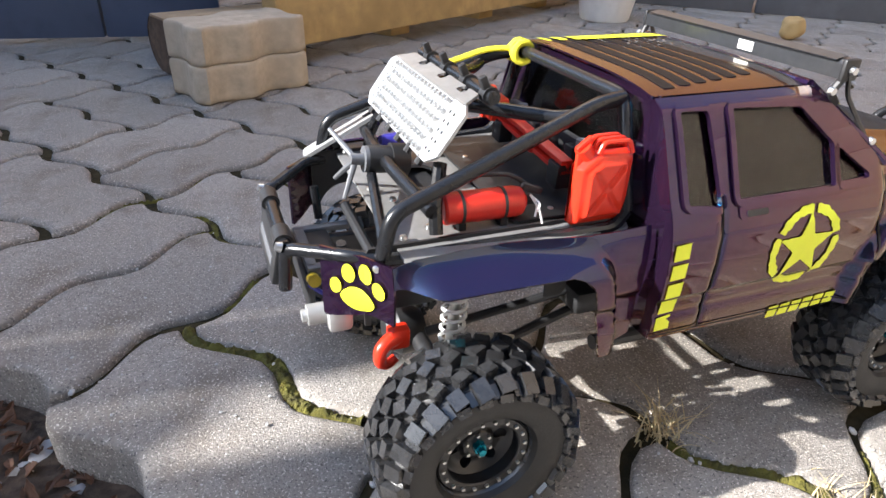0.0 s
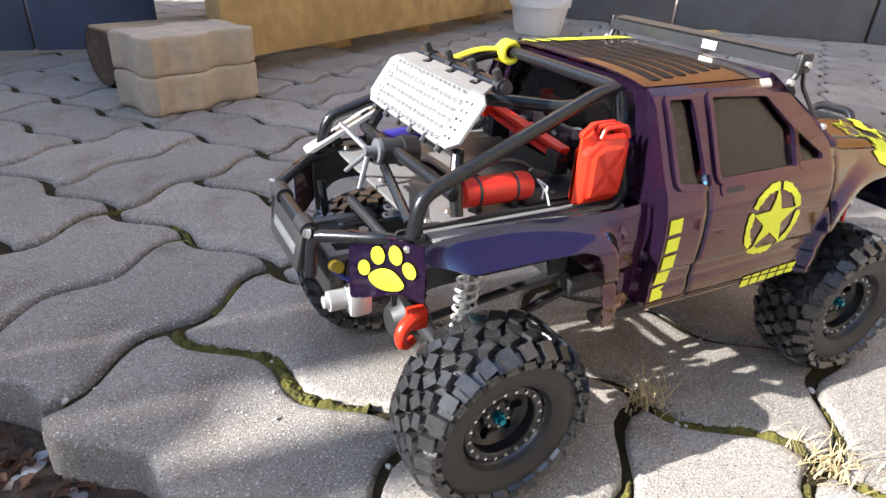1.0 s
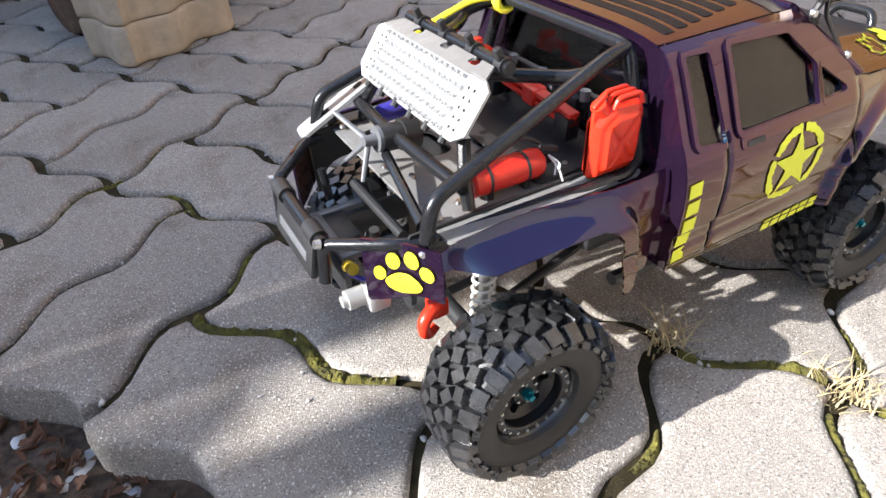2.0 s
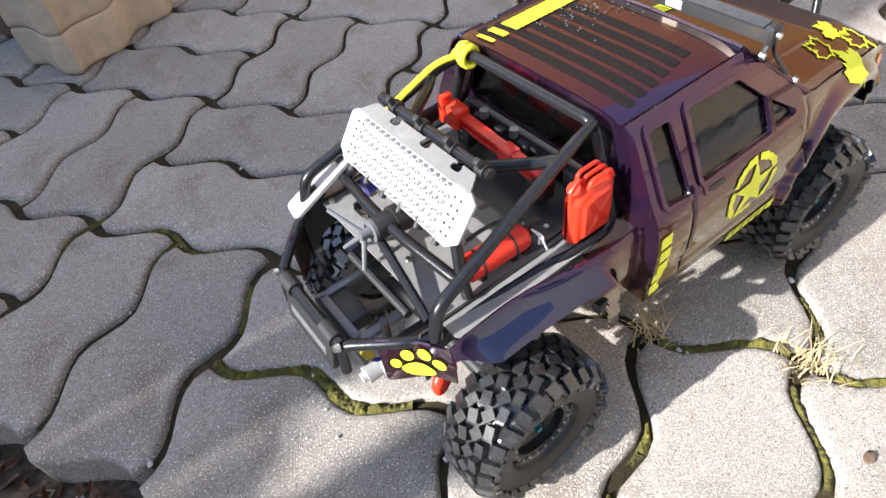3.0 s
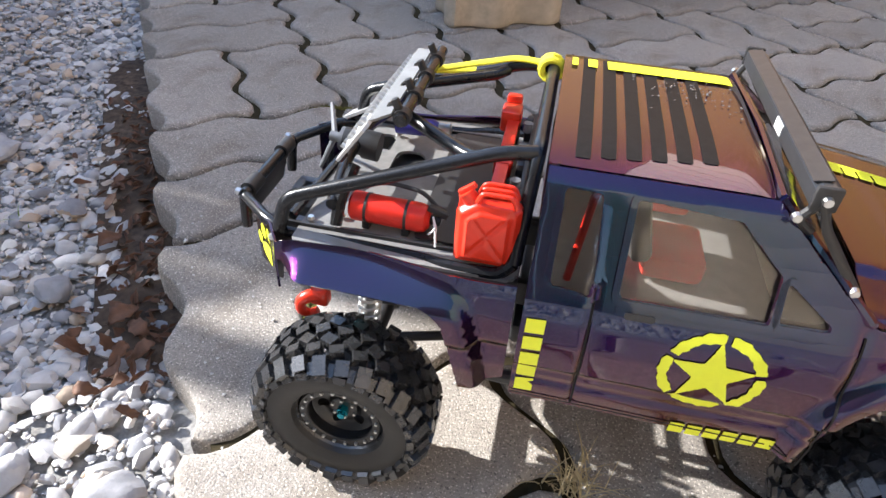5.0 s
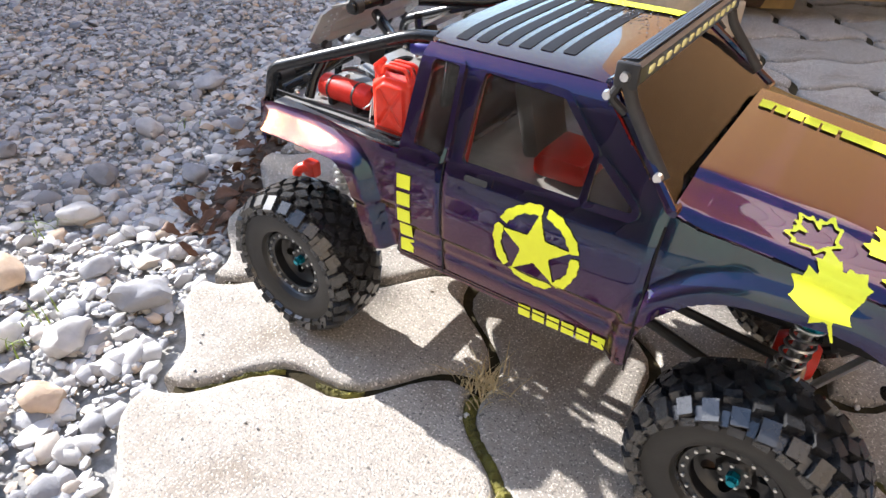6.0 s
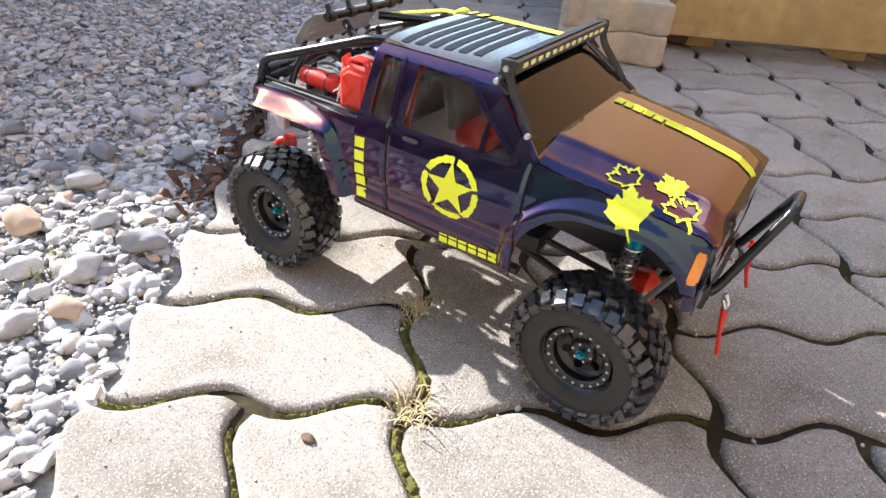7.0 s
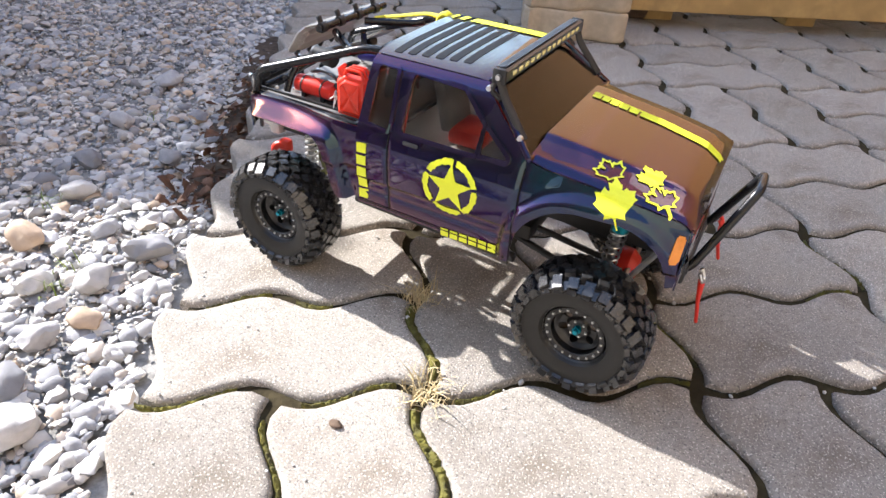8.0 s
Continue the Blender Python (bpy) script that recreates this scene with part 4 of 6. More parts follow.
def windows():
    for s in (-1, 1):
        for name, f in (("quarter_window", Q_WIN), ("door_window", D_WIN), ("vent_window", V_WIN)):
            bm = bmesh.new()
            sheet(bm, lambda x, z: f(x, z) - 0.0012, side_place(s, -0.0022), -0.052, 0.080, 0.176, 0.226, 0.003, 0.0006)
            ob = part(name, bm, GLASS, shell, "smoke-tinted clear plastic pane")
            ob.visible_shadow = False
            bm = bmesh.new()
            sheet(bm, lambda x, z: abs(f(x, z) - 0.0014) - 0.0016, side_place(s, 0.0020), -0.056, 0.084, 0.172, 0.2275, 0.0010, 0.0020)
            part("window_seal", bm, PAINT, shell)
    # windscreen between the pillars
    def screen(y, t):
        return B(0.0900 - 0.0470 * t + 0.004 * math.cos(y * 16), y * (0.100 - 0.026 * t) / 0.087, 0.1865 + 0.0410 * t)
    bm = bmesh.new()
    sheet(bm, rbox(0, 0.5, 0.0800, 0.50, 0.008), screen, -0.087, 0.087, 0, 1, 0.006, 0.0006)
    ob = part("windscreen", bm, SCREEN, shell, "clear plastic windscreen")
    ob.visible_shadow = False
    bm = bmesh.new()
    for s in (-1, 1):
        sweep(bm, [screen(s * 0.0845, 0.0), screen(s * 0.0845, 0.5), screen(s * 0.0845, 1.0)], 0.0026, 8, 0)
    sweep(bm, [screen(-0.085, 1.0), screen(0, 1.02), screen(0.085, 1.0)], 0.0026, 8, 0)
    sweep(bm, [screen(-0.085, -0.01), screen(0, -0.02), screen(0.085, -0.01)], 0.0022, 8, 0)
    part("windscreen_frame", bm, PAINT, shell)
    bm = bmesh.new()
    sheet(bm, rbox(0, 0.201, 0.0645, 0.0160, 0.004), lambda y, z: B(-0.0590 + 0.004 * smoothstep(0.18, 0.228, z), y, z), -0.068, 0.068, 0.183, 0.219, 0.004, 0.0006)
    ob = part("rear_window", bm, GLASS, shell, "clear plastic rear window")
    ob.visible_shadow = False


windows()


def door_gaps():
    """Dark shut lines round each door."""
    for s in (-1, 1):
        for name, (ax, az, bx, bz) in (("rear_shut_line", (-0.0270, 0.104, -0.0288, 0.180)), ("front_shut_line", (0.0905, 0.096, 0.0905, 0.180)),
                                       ("sill_line", (-0.0600, 0.1052, 0.0880, 0.1030))):
            bm = bmesh.new()
            n, w = 24, 0.00055
            rows = []
            for i in range(n + 1):
                x, z = ax + (bx - ax) * i / n, az + (bz - az) * i / n
                dx, dz = (w, 0) if abs(bz - az) > abs(bx - ax) else (0, w)
                rows.append([bm.verts.new(side_place(s, 0.0009)(x + k * dx, z + k * dz)) for k in (-1, 1)])
            for p, q in zip(rows, rows[1:]):
                bm.faces.new((p[0], p[1], q[1], q[0]))
            part(name, bm, MATT, shell)


door_gaps()


def door_handles():
    for s in (-1, 1):
        bm = bmesh.new()
        sheet(bm, rbox(-0.0080, 0.1738, 0.0105, 0.0042, 0.0030), side_place(s, 0.0008), -0.020, 0.004, 0.168, 0.180, 0.0014, 0.0012)
        h = part("door_handle", bm, PAINT, shell)
        bm = bmesh.new()
        sheet(bm, rbox(-0.0070, 0.1728, 0.0070, 0.0016, 0.0012), side_place(s, 0.0014), -0.017, 0.003, 0.170, 0.176, 0.0009, 0.0004)
        part("grip_recess", bm, BLACK, h)


door_handles()


def stickers():
    place = side_place(-1, 0.0007)
    # star in a broken ring
    cx, cz = 0.0325, 0.1475
    bm = bmesh.new()
    star = [(cx + (0.0212 if k % 2 == 0 else 0.0085) * math.sin(math.pi * k / 5), cz + (0.0212 if k % 2 == 0 else 0.0085) * math.cos(math.pi * k / 5)) for k in range(10)]
    f0 = poly(star)
    sheet(bm, f0, place, cx - 0.024, cx + 0.024, cz - 0.021, cz + 0.024, 0.0011)
    part("star_sticker", bm, YELLOW, shell, "neon yellow star sticker")
    bm = bmesh.new()

    def ring(x, z):
        r, a = math.hypot(x - cx, z - cz), math.atan2(x - cx, z - cz)
        gap = min(abs((a - 2 * math.pi * (k + 0.08) / 5 + math.pi) % (2 * math.pi) - math.pi) for k in range(5))
        rough_ = 0.0006 * math.sin(a * 17) * math.sin(a * 7 + 1)
        return max(abs(r - 0.0222) - 0.0025 + rough_, 0.0013 - gap * r)
    sheet(bm, ring, place, cx - 0.029, cx + 0.029, cz - 0.029, cz + 0.029, 0.0009)
    part("ring_sticker", bm, YELLOW, shell, "neon yellow broken-ring sticker")
    # two rows of letter-sized bars
    for k in range(5):
        bm = bmesh.new()
        z0 = 0.1080 + 0.0113 * k
        flat(bm, [(-0.0580, z0), (-0.0485, z0 + 0.0006), (-0.0485, z0 + 0.0094), (-0.0580, z0 + 0.0088)], place)
        part("sticker_bar", bm, YELLOW, shell, smooth=False)
    for k in range(6):
        bm = bmesh.new()
        x0 = 0.0255 + 0.0089 * k
        flat(bm, [(x0, 0.0975 + 0.0003 * k), (x0 + 0.0074, 0.0978 + 0.0003 * k), (x0 + 0.0074, 0.1062 + 0.0003 * k), (x0, 0.1059 + 0.0003 * k)], place)
        part("sticker_bar", bm, YELLOW, shell, smooth=False)
    # bonnet and roof stripes
    top = bonnet(0.0009)
    bars = [(0.0955, 0.1030), (0.1042, 0.1110), (0.1122, 0.1195), (0.1207, 0.1285), (0.1297, 0.1380), (0.1400, 0.2135)]
    for a, b in bars:
        bm = bmesh.new()
        sheet(bm, rbox((a + b) / 2, 0.0335, (b - a) / 2, 0.0058, 0.0006), lambda x, y: top(x, y + 0.010 * (0.13 - x) / 0.115), a - 0.001, b + 0.001, 0.026, 0.042, 0.0016)
        part("stripe_sticker", bm, YELLOW, shell)
    bm = bmesh.new()
    sheet(bm, rbox(0.155, 0.0375, 0.0600, 0.0018, 0.0005), lambda x, y: top(x, y + 0.010 * (0.13 - x) / 0.115) + Vector((0, 0, 0.0002)), 0.094, 0.216, 0.034, 0.041, 0.0012)
    part("thin_stripe", bm, YELLOW, shell)
    leaf = [(0.0, -1.0), (0.06, -0.42), (0.50, -0.50), (0.43, -0.30), (0.95, 0.10), (0.80, 0.20), (0.90, 0.55), (0.58, 0.48), (0.50, 0.66), (0.25, 0.35), (0.33, 0.85),
            (0.18, 0.78), (0.0, 1.1)]
    full = leaf + [(-x, z) for x, z in leaf[::-1][1:-1]]
    full = [(0.035, -1.0)] + leaf[1:] + [(-x, z) for x, z in leaf[::-1][1:-1]] + [(-0.035, -1.0)]
    for (x, y, s, rot, solid, kind) in ((0.1480, -0.0750, 0.0128, 48, False, 0), (0.1765, -0.0640, 0.0128, 45, True, 0), (0.1600, -0.0965, 0.0162, 25, True, 1),
                                        (0.1890, -0.0790, 0.0134, 42, False, 1)):
        c, sn = math.cos(radians(rot)), math.sin(radians(rot))
        pts = [(x + (px * c - pz * sn) * s, y + (px * sn + pz * c) * s) for px, pz in full]
        g = poly(pts)
        bm = bmesh.new()
        sheet(bm, g if solid else (lambda px, pz: abs(g(px, pz)) - 0.0007), top, x - 0.022, x + 0.022, y - 0.022, y + 0.022, 0.0008)
        part("leaf_sticker", bm, YELLOW, shell, "neon yellow maple leaf sticker" if solid else "neon yellow outlined maple leaf sticker")


stickers()


def roof_details():
    def roof(x, y, off=0.0007):
        return B(x, y, 0.2275 + 0.0045 * (1 - (abs(y) / 0.0725) ** 4) - 0.0016 * smoothstep(0.03, 0.049, x) + off)
    for k in range(6):
        x = -0.0455 + 0.0118 * k
        bm = bmesh.new()
        sheet(bm, rbox(x, 0, 0.0036, 0.0660 - 0.002 * k, 0.0012), lambda a, b: roof(a, b, 0.0004), x - 0.006, x + 0.006, -0.070, 0.070, 0.0022, 0.0003)
        part("roof_rib", bm, MATT, shell, "matt black band across the roof")
    edges = [-0.0590, -0.0495, -0.0378, 0.0400]
    for a, b in zip(edges, edges[1:]):
        bm = bmesh.new()
        sheet(bm, rbox((a + b) / 2, 0.0500, (b - a) / 2 - 0.0030, 0.0082, 0.0005), lambda p, q: roof(p, q, 0.0012), a, b, 0.040, 0.060, 0.0014)
        part("stripe_sticker", bm, YELLOW, shell)


roof_details()


def roof_drops():
    """Beads of water on the roof and the front of the stripe."""
    rnd = random.Random(17)
    bm = bmesh.new()
    for _ in range(110):
        x, y, r = rnd.triangular(-0.030, 0.040, 0.022), rnd.triangular(-0.010, 0.068, 0.045), rnd.uniform(0.0003, 0.0009)
        z = 0.2275 + 0.0045 * (1 - (abs(y) / 0.0725) ** 4) - 0.0016 * smoothstep(0.03, 0.049, x) + 0.0010
        m = Matrix.Translation(B(x, y, z)) @ Matrix.Diagonal((r, r * rnd.uniform(0.7, 1.3), r * 0.6, 1))
        bmesh.ops.create_icosphere(bm, subdivisions=1, radius=1.0, matrix=m)
    ob = part("water_drops", bm, DROP)
    tagged(ob, label="beads of clear water lying on the truck's roof", category="water drops", kind="stuff")


roof_drops()


def light_bar():
    bm = bmesh.new()
    c = B(0.0545, 0, 0.2370)
    prof = [(-0.0048, -0.0046), (0.0028, -0.0052), (0.0054, -0.0038), (0.0054, 0.0042), (0.0030, 0.0052), (-0.0024, 0.0049), (-0.0050, 0.0030)]
    rows = []
    for y in (-0.0830, 0.0830):
        rows.append([bm.verts.new(B(0.0545 + px, y, 0.2370 + pz)) for px, pz in prof])
    for k in range(len(prof)):
        k2 = (k + 1) % len(prof)
        bm.faces.new((rows[0][k], rows[0][k2], rows[1][k2], rows[1][k]))
    bm.faces.new(rows[0][::-1])
    bm.faces.new(rows[1])
    bar = part("light_bar", bm, BARALU, truck, "long black light bar over the windscreen", sharp=25)
    for k in range(4):
        bm = bmesh.new()
        box(bm, (0.0024, 0.158, 0.0007), BODY @ Matrix.Translation((0.0545 - 0.0046 + 0.0019 * k, 0, 0.2420 + 0.0003 * k)) @ Matrix.Rotation(radians(-18), 4, "Y"))
        part("cooling_fin", bm, BARALU, bar)
    # small white rectangle on the rear face of the bar
    bm = bmesh.new()
    box(bm, (0.0006, 0.0120, 0.0055), BODY @ Matrix.Translation((0.0493, -0.0160, 0.2368)))
    part("label", bm, WHITE, bar, "small white rectangle on the light bar")
    for k in range(13):
        bm = bmesh.new()
        box(bm, (0.0016, 0.0066, 0.0036), BODY @ Matrix.Translation((0.0600, -0.0690 + 0.0115 * k, 0.2372)), 0.0008)
        part("led", bm, LED, bar)
    for s in (-1, 1):
        bm = bmesh.new()
        box(bm, (0.0112, 0.0030, 0.0118), BODY @ Matrix.Translation((0.0545, s * 0.0840, 0.2370)), 0.0012)
        part("end_cap", bm, BLACK, bar)
        bm = bmesh.new()
        sweep(bm, [B(0.0545, s * 0.0840, 0.2370), B(0.0480, s * 0.0825, 0.2250), B(0.0560, s * 0.0810, 0.2185)], 0.0021, 8, 0.003)
        sweep(bm, [B(0.0545, s * 0.0840, 0.2370), B(0.0600, s * 0.0835, 0.2230), B(0.0820, s * 0.0890, 0.1960)], 0.0032, 8, 0.004, flat=0.4)
        part("bracket", bm, BLACK, bar)
        for q in (B(0.0545, s * 0.0865, 0.2370), B(0.0470, s * 0.0840, 0.2262), B(0.0800, s * 0.0925, 0.1980)):
            bm = bmesh.new()
            cyl(bm, 0.0024, 0.0020, 0.0026, Matrix.Translation(q) @ Matrix.Rotation(radians(90), 4, "X"), 10)
            part("bolt", bm, STEEL, bar)


light_bar()


def cage():
    R = 0.0039
    bm = bmesh.new()
    sweep(bm, [B(-0.069, -0.0785, 0.170), B(-0.0660, -0.0580, 0.2245), B(-0.0660, 0.0580, 0.2245), B(-0.069, 0.0785, 0.170)], R, 12, 0.009)
    hoop = part("cage_hoop", bm, TUBE, truck, "satin black roll-cage hoop behind the cab")
    for s in (-1, 1):
        bm = bmesh.new()
        sweep(bm, [B(-0.0665, s * 0.0570, 0.2235), B(-0.0830, s * 0.0600, 0.2225), B(-0.1950, s * 0.0730, 0.1830), B(-0.2000, s * 0.0740, 0.1620)], R, 12, 0.008)
        part("cage_side_tube", bm, TUBE, truck)
        bm = bmesh.new()
        sweep(bm, [B(-0.0950, s * 0.0600, 0.2170), B(-0.1020, s * 0.0540, 0.2150), B(-0.1420, s * 0.0230, 0.2165)], R * 0.95, 12, 0.007)
        part("cage_cross_tube", bm, TUBE, truck)
        bm = bmesh.new()
        sweep(bm, [B(-0.0690, s * 0.0790, 0.1700), B(-0.0760, s * 0.0800, 0.1620), B(-0.105, s * 0.0790, 0.1610), B(-0.118, s * 0.0755, 0.1600), B(-0.198, s * 0.0700, 0.1580)], R * 0.9, 10, 0.008)
        part("bed_rail", bm, TUBE, truck)
        bm = bmesh.new()
        sweep(bm, [B(-0.1700, s * 0.0655, 0.1650), B(-0.1690, s * 0.0600, 0.1780), B(-0.1630, s * 0.0500, 0.1960)], R * 0.9, 10, 0.004)
        part("cage_post", bm, TUBE, truck)
        bm = bmesh.new()
        sweep(bm, [B(-0.2000, s * 0.0690, 0.1580), B(-0.2120, s * 0.0640, 0.1595), B(-0.2400, s * 0.0370, 0.1540), B(-0.2420, s * 0.0360, 0.1300)], R * 0.9, 12, 0.006)
        part("tail_tube", bm, TUBE, truck)
        bm = bmesh.new()
        sweep(bm, [B(-0.2120, s * 0.0380, 0.1530), B(-0.2110, s * 0.0340, 0.1330)], R * 0.7, 10, 0)
        part("bed_strut", bm, TUBE, truck)
    bm = bmesh.new()
    sweep(bm, [B(-0.1720, -0.0640, 0.1770), B(-0.1780, -0.02, 0.1820), B(-0.1780, 0.02, 0.1820), B(-0.1720, 0.0640, 0.1770)], R * 0.95, 12, 0.01)
    part("cage_rear_tube", bm, TUBE, truck)
    bm = bmesh.new()
    sweep(bm, [B(-0.2400, -0.0370, 0.1540), B(-0.2400, 0.0370, 0.1540)], R * 0.95, 12, 0)
    tail = part("tail_bar", bm, TUBE, truck, "black tube across the tail")
    for s in (-1, 1):
        bm = bmesh.new()
        m = Matrix.Translation(B(-0.2400, s * 0.0250, 0.1540)) @ Matrix.Rotation(radians(90), 4, "X")
        cyl(bm, 0.0052, 0.0052, 0.014, m, 16)
        part("clamp", bm, BLACK, tail)
        bm = bmesh.new()
        cyl(bm, 0.0028, 0.0022, 0.0030, Matrix.Translation(B(-0.2435, s * 0.0380, 0.1560)) @ Matrix.Rotation(radians(-70), 4, "Y"), 12)
        part("bolt", bm, STEEL, tail)
    bm = bmesh.new()
    sweep(bm, [B(-0.1965, -0.0640, 0.1650), B(-0.1860, -0.0040, 0.1740)], R * 0.75, 10, 0)
    part("diagonal_strut", bm, TUBE, truck)


cage()


def bed():
    bm = bmesh.new()
    holes = [rbox(-0.150, 0.015, 0.010, 0.018, 0.009), rbox(-0.120, -0.010, 0.006, 0.010, 0.005), rbox(-0.172, 0.040, 0.006, 0.012, 0.005)]
    sheet(bm, lambda x, y: max(rbox(-0.1285, 0, 0.0625, 0.0830, 0.006)(x, y), *[-h(x, y) for h in holes]), lambda x, y: B(x, y, 0.1620), -0.204, -0.064, -0.085, 0.085, 0.0032, 0.002)
    plate = part("bed_plate", bm, PLATE, truck, "dark grey bed plate with cut-outs and screws")
    bm = bmesh.new()
    sheet(bm, rbox(-0.0960, 0, 0.0300, 0.0640, 0.003), lambda x, y: B(x, y, 0.1648), -0.127, -0.065, -0.065, 0.065, 0.004, 0.0012)
    part("front_plate", bm, BLACK, truck, "glossy black plate over the front of the bed")
    for x, y in ((-0.186, -0.062), (-0.186, 0.0), (-0.186, 0.062), (-0.178, -0.018), (-0.14, -0.045), (-0.10, -0.055), (-0.115, 0.03), (-0.165, 0.05), (-0.17, -0.055)):
        bm = bmesh.new()
        cyl(bm, 0.0022, 0.0016, 0.0018, Matrix.Translation(B(x, y, 0.1645)), 10)
        part("screw", bm, STEEL, plate)
    bm = bmesh.new()
    box(bm, (0.105, 0.150, 0.004), BODY @ Matrix.Translation((-0.118, 0, 0.1547)), 0.001)
    part("under_tray", bm, BLACK, truck)
    for s in (-1, 1):
        bm = bmesh.new()
        sheet(bm, lambda x, z: max(rbox(-0.150, 0.140, 0.058, 0.024, 0.004)(x, z), -rbox(-0.155, 0.115, 0.05, 0.026, 0.02)(x, z)), lambda x, z: B(x, s * 0.0680, z), -0.21, -0.09, 0.112, 0.166, 0.004, 0.0015)
        part("inner_wing", bm, BLACK, truck)
    # tow frame and lamp at the tail
    bm = bmesh.new()
    box(bm, (0.034, 0.006, 0.004), BODY @ Matrix.Translation((-0.2120, -0.0260, 0.1330)), 0.001)
    box(bm, (0.034, 0.006, 0.004), BODY @ Matrix.Translation((-0.2120, 0.0200, 0.1330)), 0.001)
    box(bm, (0.006, 0.046, 0.004), BODY @ Matrix.Translation((-0.2260, -0.003, 0.1330)), 0.001)
    fr = part("servo_frame", bm, GREYALU, truck, "grey metal frame inside the tail")
    bm = bmesh.new()
    box(bm, (0.018, 0.030, 0.012), BODY @ Matrix.Translation((-0.2180, 0.004, 0.1270)), 0.002)
    part("servo_box", bm, BLACK, fr)
    bm = bmesh.new()
    sweep(bm, [B(-0.1940, -0.034, 0.139), B(-0.1940, 0.034, 0.139)], 0.0032, 10, 0)
    part("chassis_rail", bm, BLACK, fr)
    bm = bmesh.new()
    cyl(bm, 0.0034, 0.0034, 0.010, BODY @ Matrix.Translation((-0.2270, -0.034, 0.1310)) @ Matrix.Rotation(radians(70), 4, "X"), 14)
    part("plug", bm, BRASS, fr, "yellow plug with a blue lead")
    bm = bmesh.new()
    sweep(bm, [B(-0.230, -0.036, 0.130), B(-0.222, -0.040, 0.124), B(-0.210, -0.038, 0.128)], 0.0013, 6, 0.003)
    part("lead", bm, BLUE, fr)
    bm = bmesh.new()
    box(bm, (0.005, 0.058, 0.022), BODY @ Matrix.Translation((-0.2440, -0.002, 0.1400)) @ Matrix.Rotation(radians(12), 4, "Y"), 0.0015)
    lamp = part("tail_panel", bm, BLACK, truck, "black panel with a pale lens under the tail bar")
    bm = bmesh.new()
    box(bm, (0.0014, 0.044, 0.006), BODY @ Matrix.Translation((-0.2464, -0.002, 0.1400)) @ Matrix.Rotation(radians(12), 4, "Y"), 0.0006)
    part("lens", bm, GREYALU, lamp)
    bm = bmesh.new()
    cyl(bm, 0.0060, 0.0060, 0.010, BODY @ Matrix.Translation((-0.2270, -0.0330, 0.1085)) @ Matrix.Rotation(radians(90), 4, "Y"), 20)
    cyl(bm, 0.0036, 0.0036, 0.015, BODY @ Matrix.Translation((-0.2275, -0.0330, 0.1085)) @ Matrix.Rotation(radians(90), 4, "Y"), 16)
    box(bm, (0.014, 0.015, 0.017), BODY @ Matrix.Translation((-0.2150, -0.0350, 0.1075)), 0.003)
    part("tow_hitch", bm, ALU, truck, "silver metal tow hitch")
    bm = bmesh.new()
    box(bm, (0.004, 0.060, 0.024), BODY @ Matrix.Translation((-0.2280, 0.0, 0.1180)), 0.001)
    part("tail_plate", bm, BLACK, truck)


bed()


def interior():
    bm = bmesh.new()
    box(bm, (0.150, 0.150, 0.006), BODY @ Matrix.Translation((0.02, 0, 0.150)), 0.002)
    part("cab_floor", bm, PLATE, truck)
    for s in (-1, 1):
        bm = bmesh.new()
        box(bm, (0.034, 0.040, 0.016), BODY @ Matrix.Translation((0.015, s * 0.034, 0.163)), 0.005)
        seat = part("seat", bm, RED, truck, "red and grey model seat")
        bm = bmesh.new()
        box(bm, (0.012, 0.040, 0.046), BODY @ Matrix.Translation((-0.008, s * 0.034, 0.187)) @ Matrix.Rotation(radians(-14), 4, "Y"), 0.004)
        part("backrest", bm, GREYSEAT, seat)
    bm = bmesh.new()
    box(bm, (0.026, 0.150, 0.022), BODY @ Matrix.Translation((0.076, 0, 0.170)), 0.006)
    dash = part("dashboard", bm, GREYSEAT, truck)
    bm = bmesh.new()
    box(bm, (0.016, 0.050, 0.006), BODY @ Matrix.Translation((0.074, -0.050, 0.1835)), 0.002)
    part("dash_panel", bm, RED, dash)
    bm = bmesh.new()
    for s in (-1, 1):
        sweep(bm, [B(-0.040, s * 0.066, 0.156), B(-0.034, s * 0.058, 0.214), B(0.038, s * 0.056, 0.216), B(0.075, s * 0.070, 0.178)], 0.0022, 8, 0.01)
    sweep(bm, [B(-0.034, -0.058, 0.214), B(-0.034, 0.058, 0.214)], 0.0022, 8, 0)
    sweep(bm, [B(-0.036, 0.030, 0.160), B(-0.044, 0.022, 0.200)], 0.0018, 8, 0)
    part("inner_cage", bm, RED, truck, "red inner roll cage")


interior()


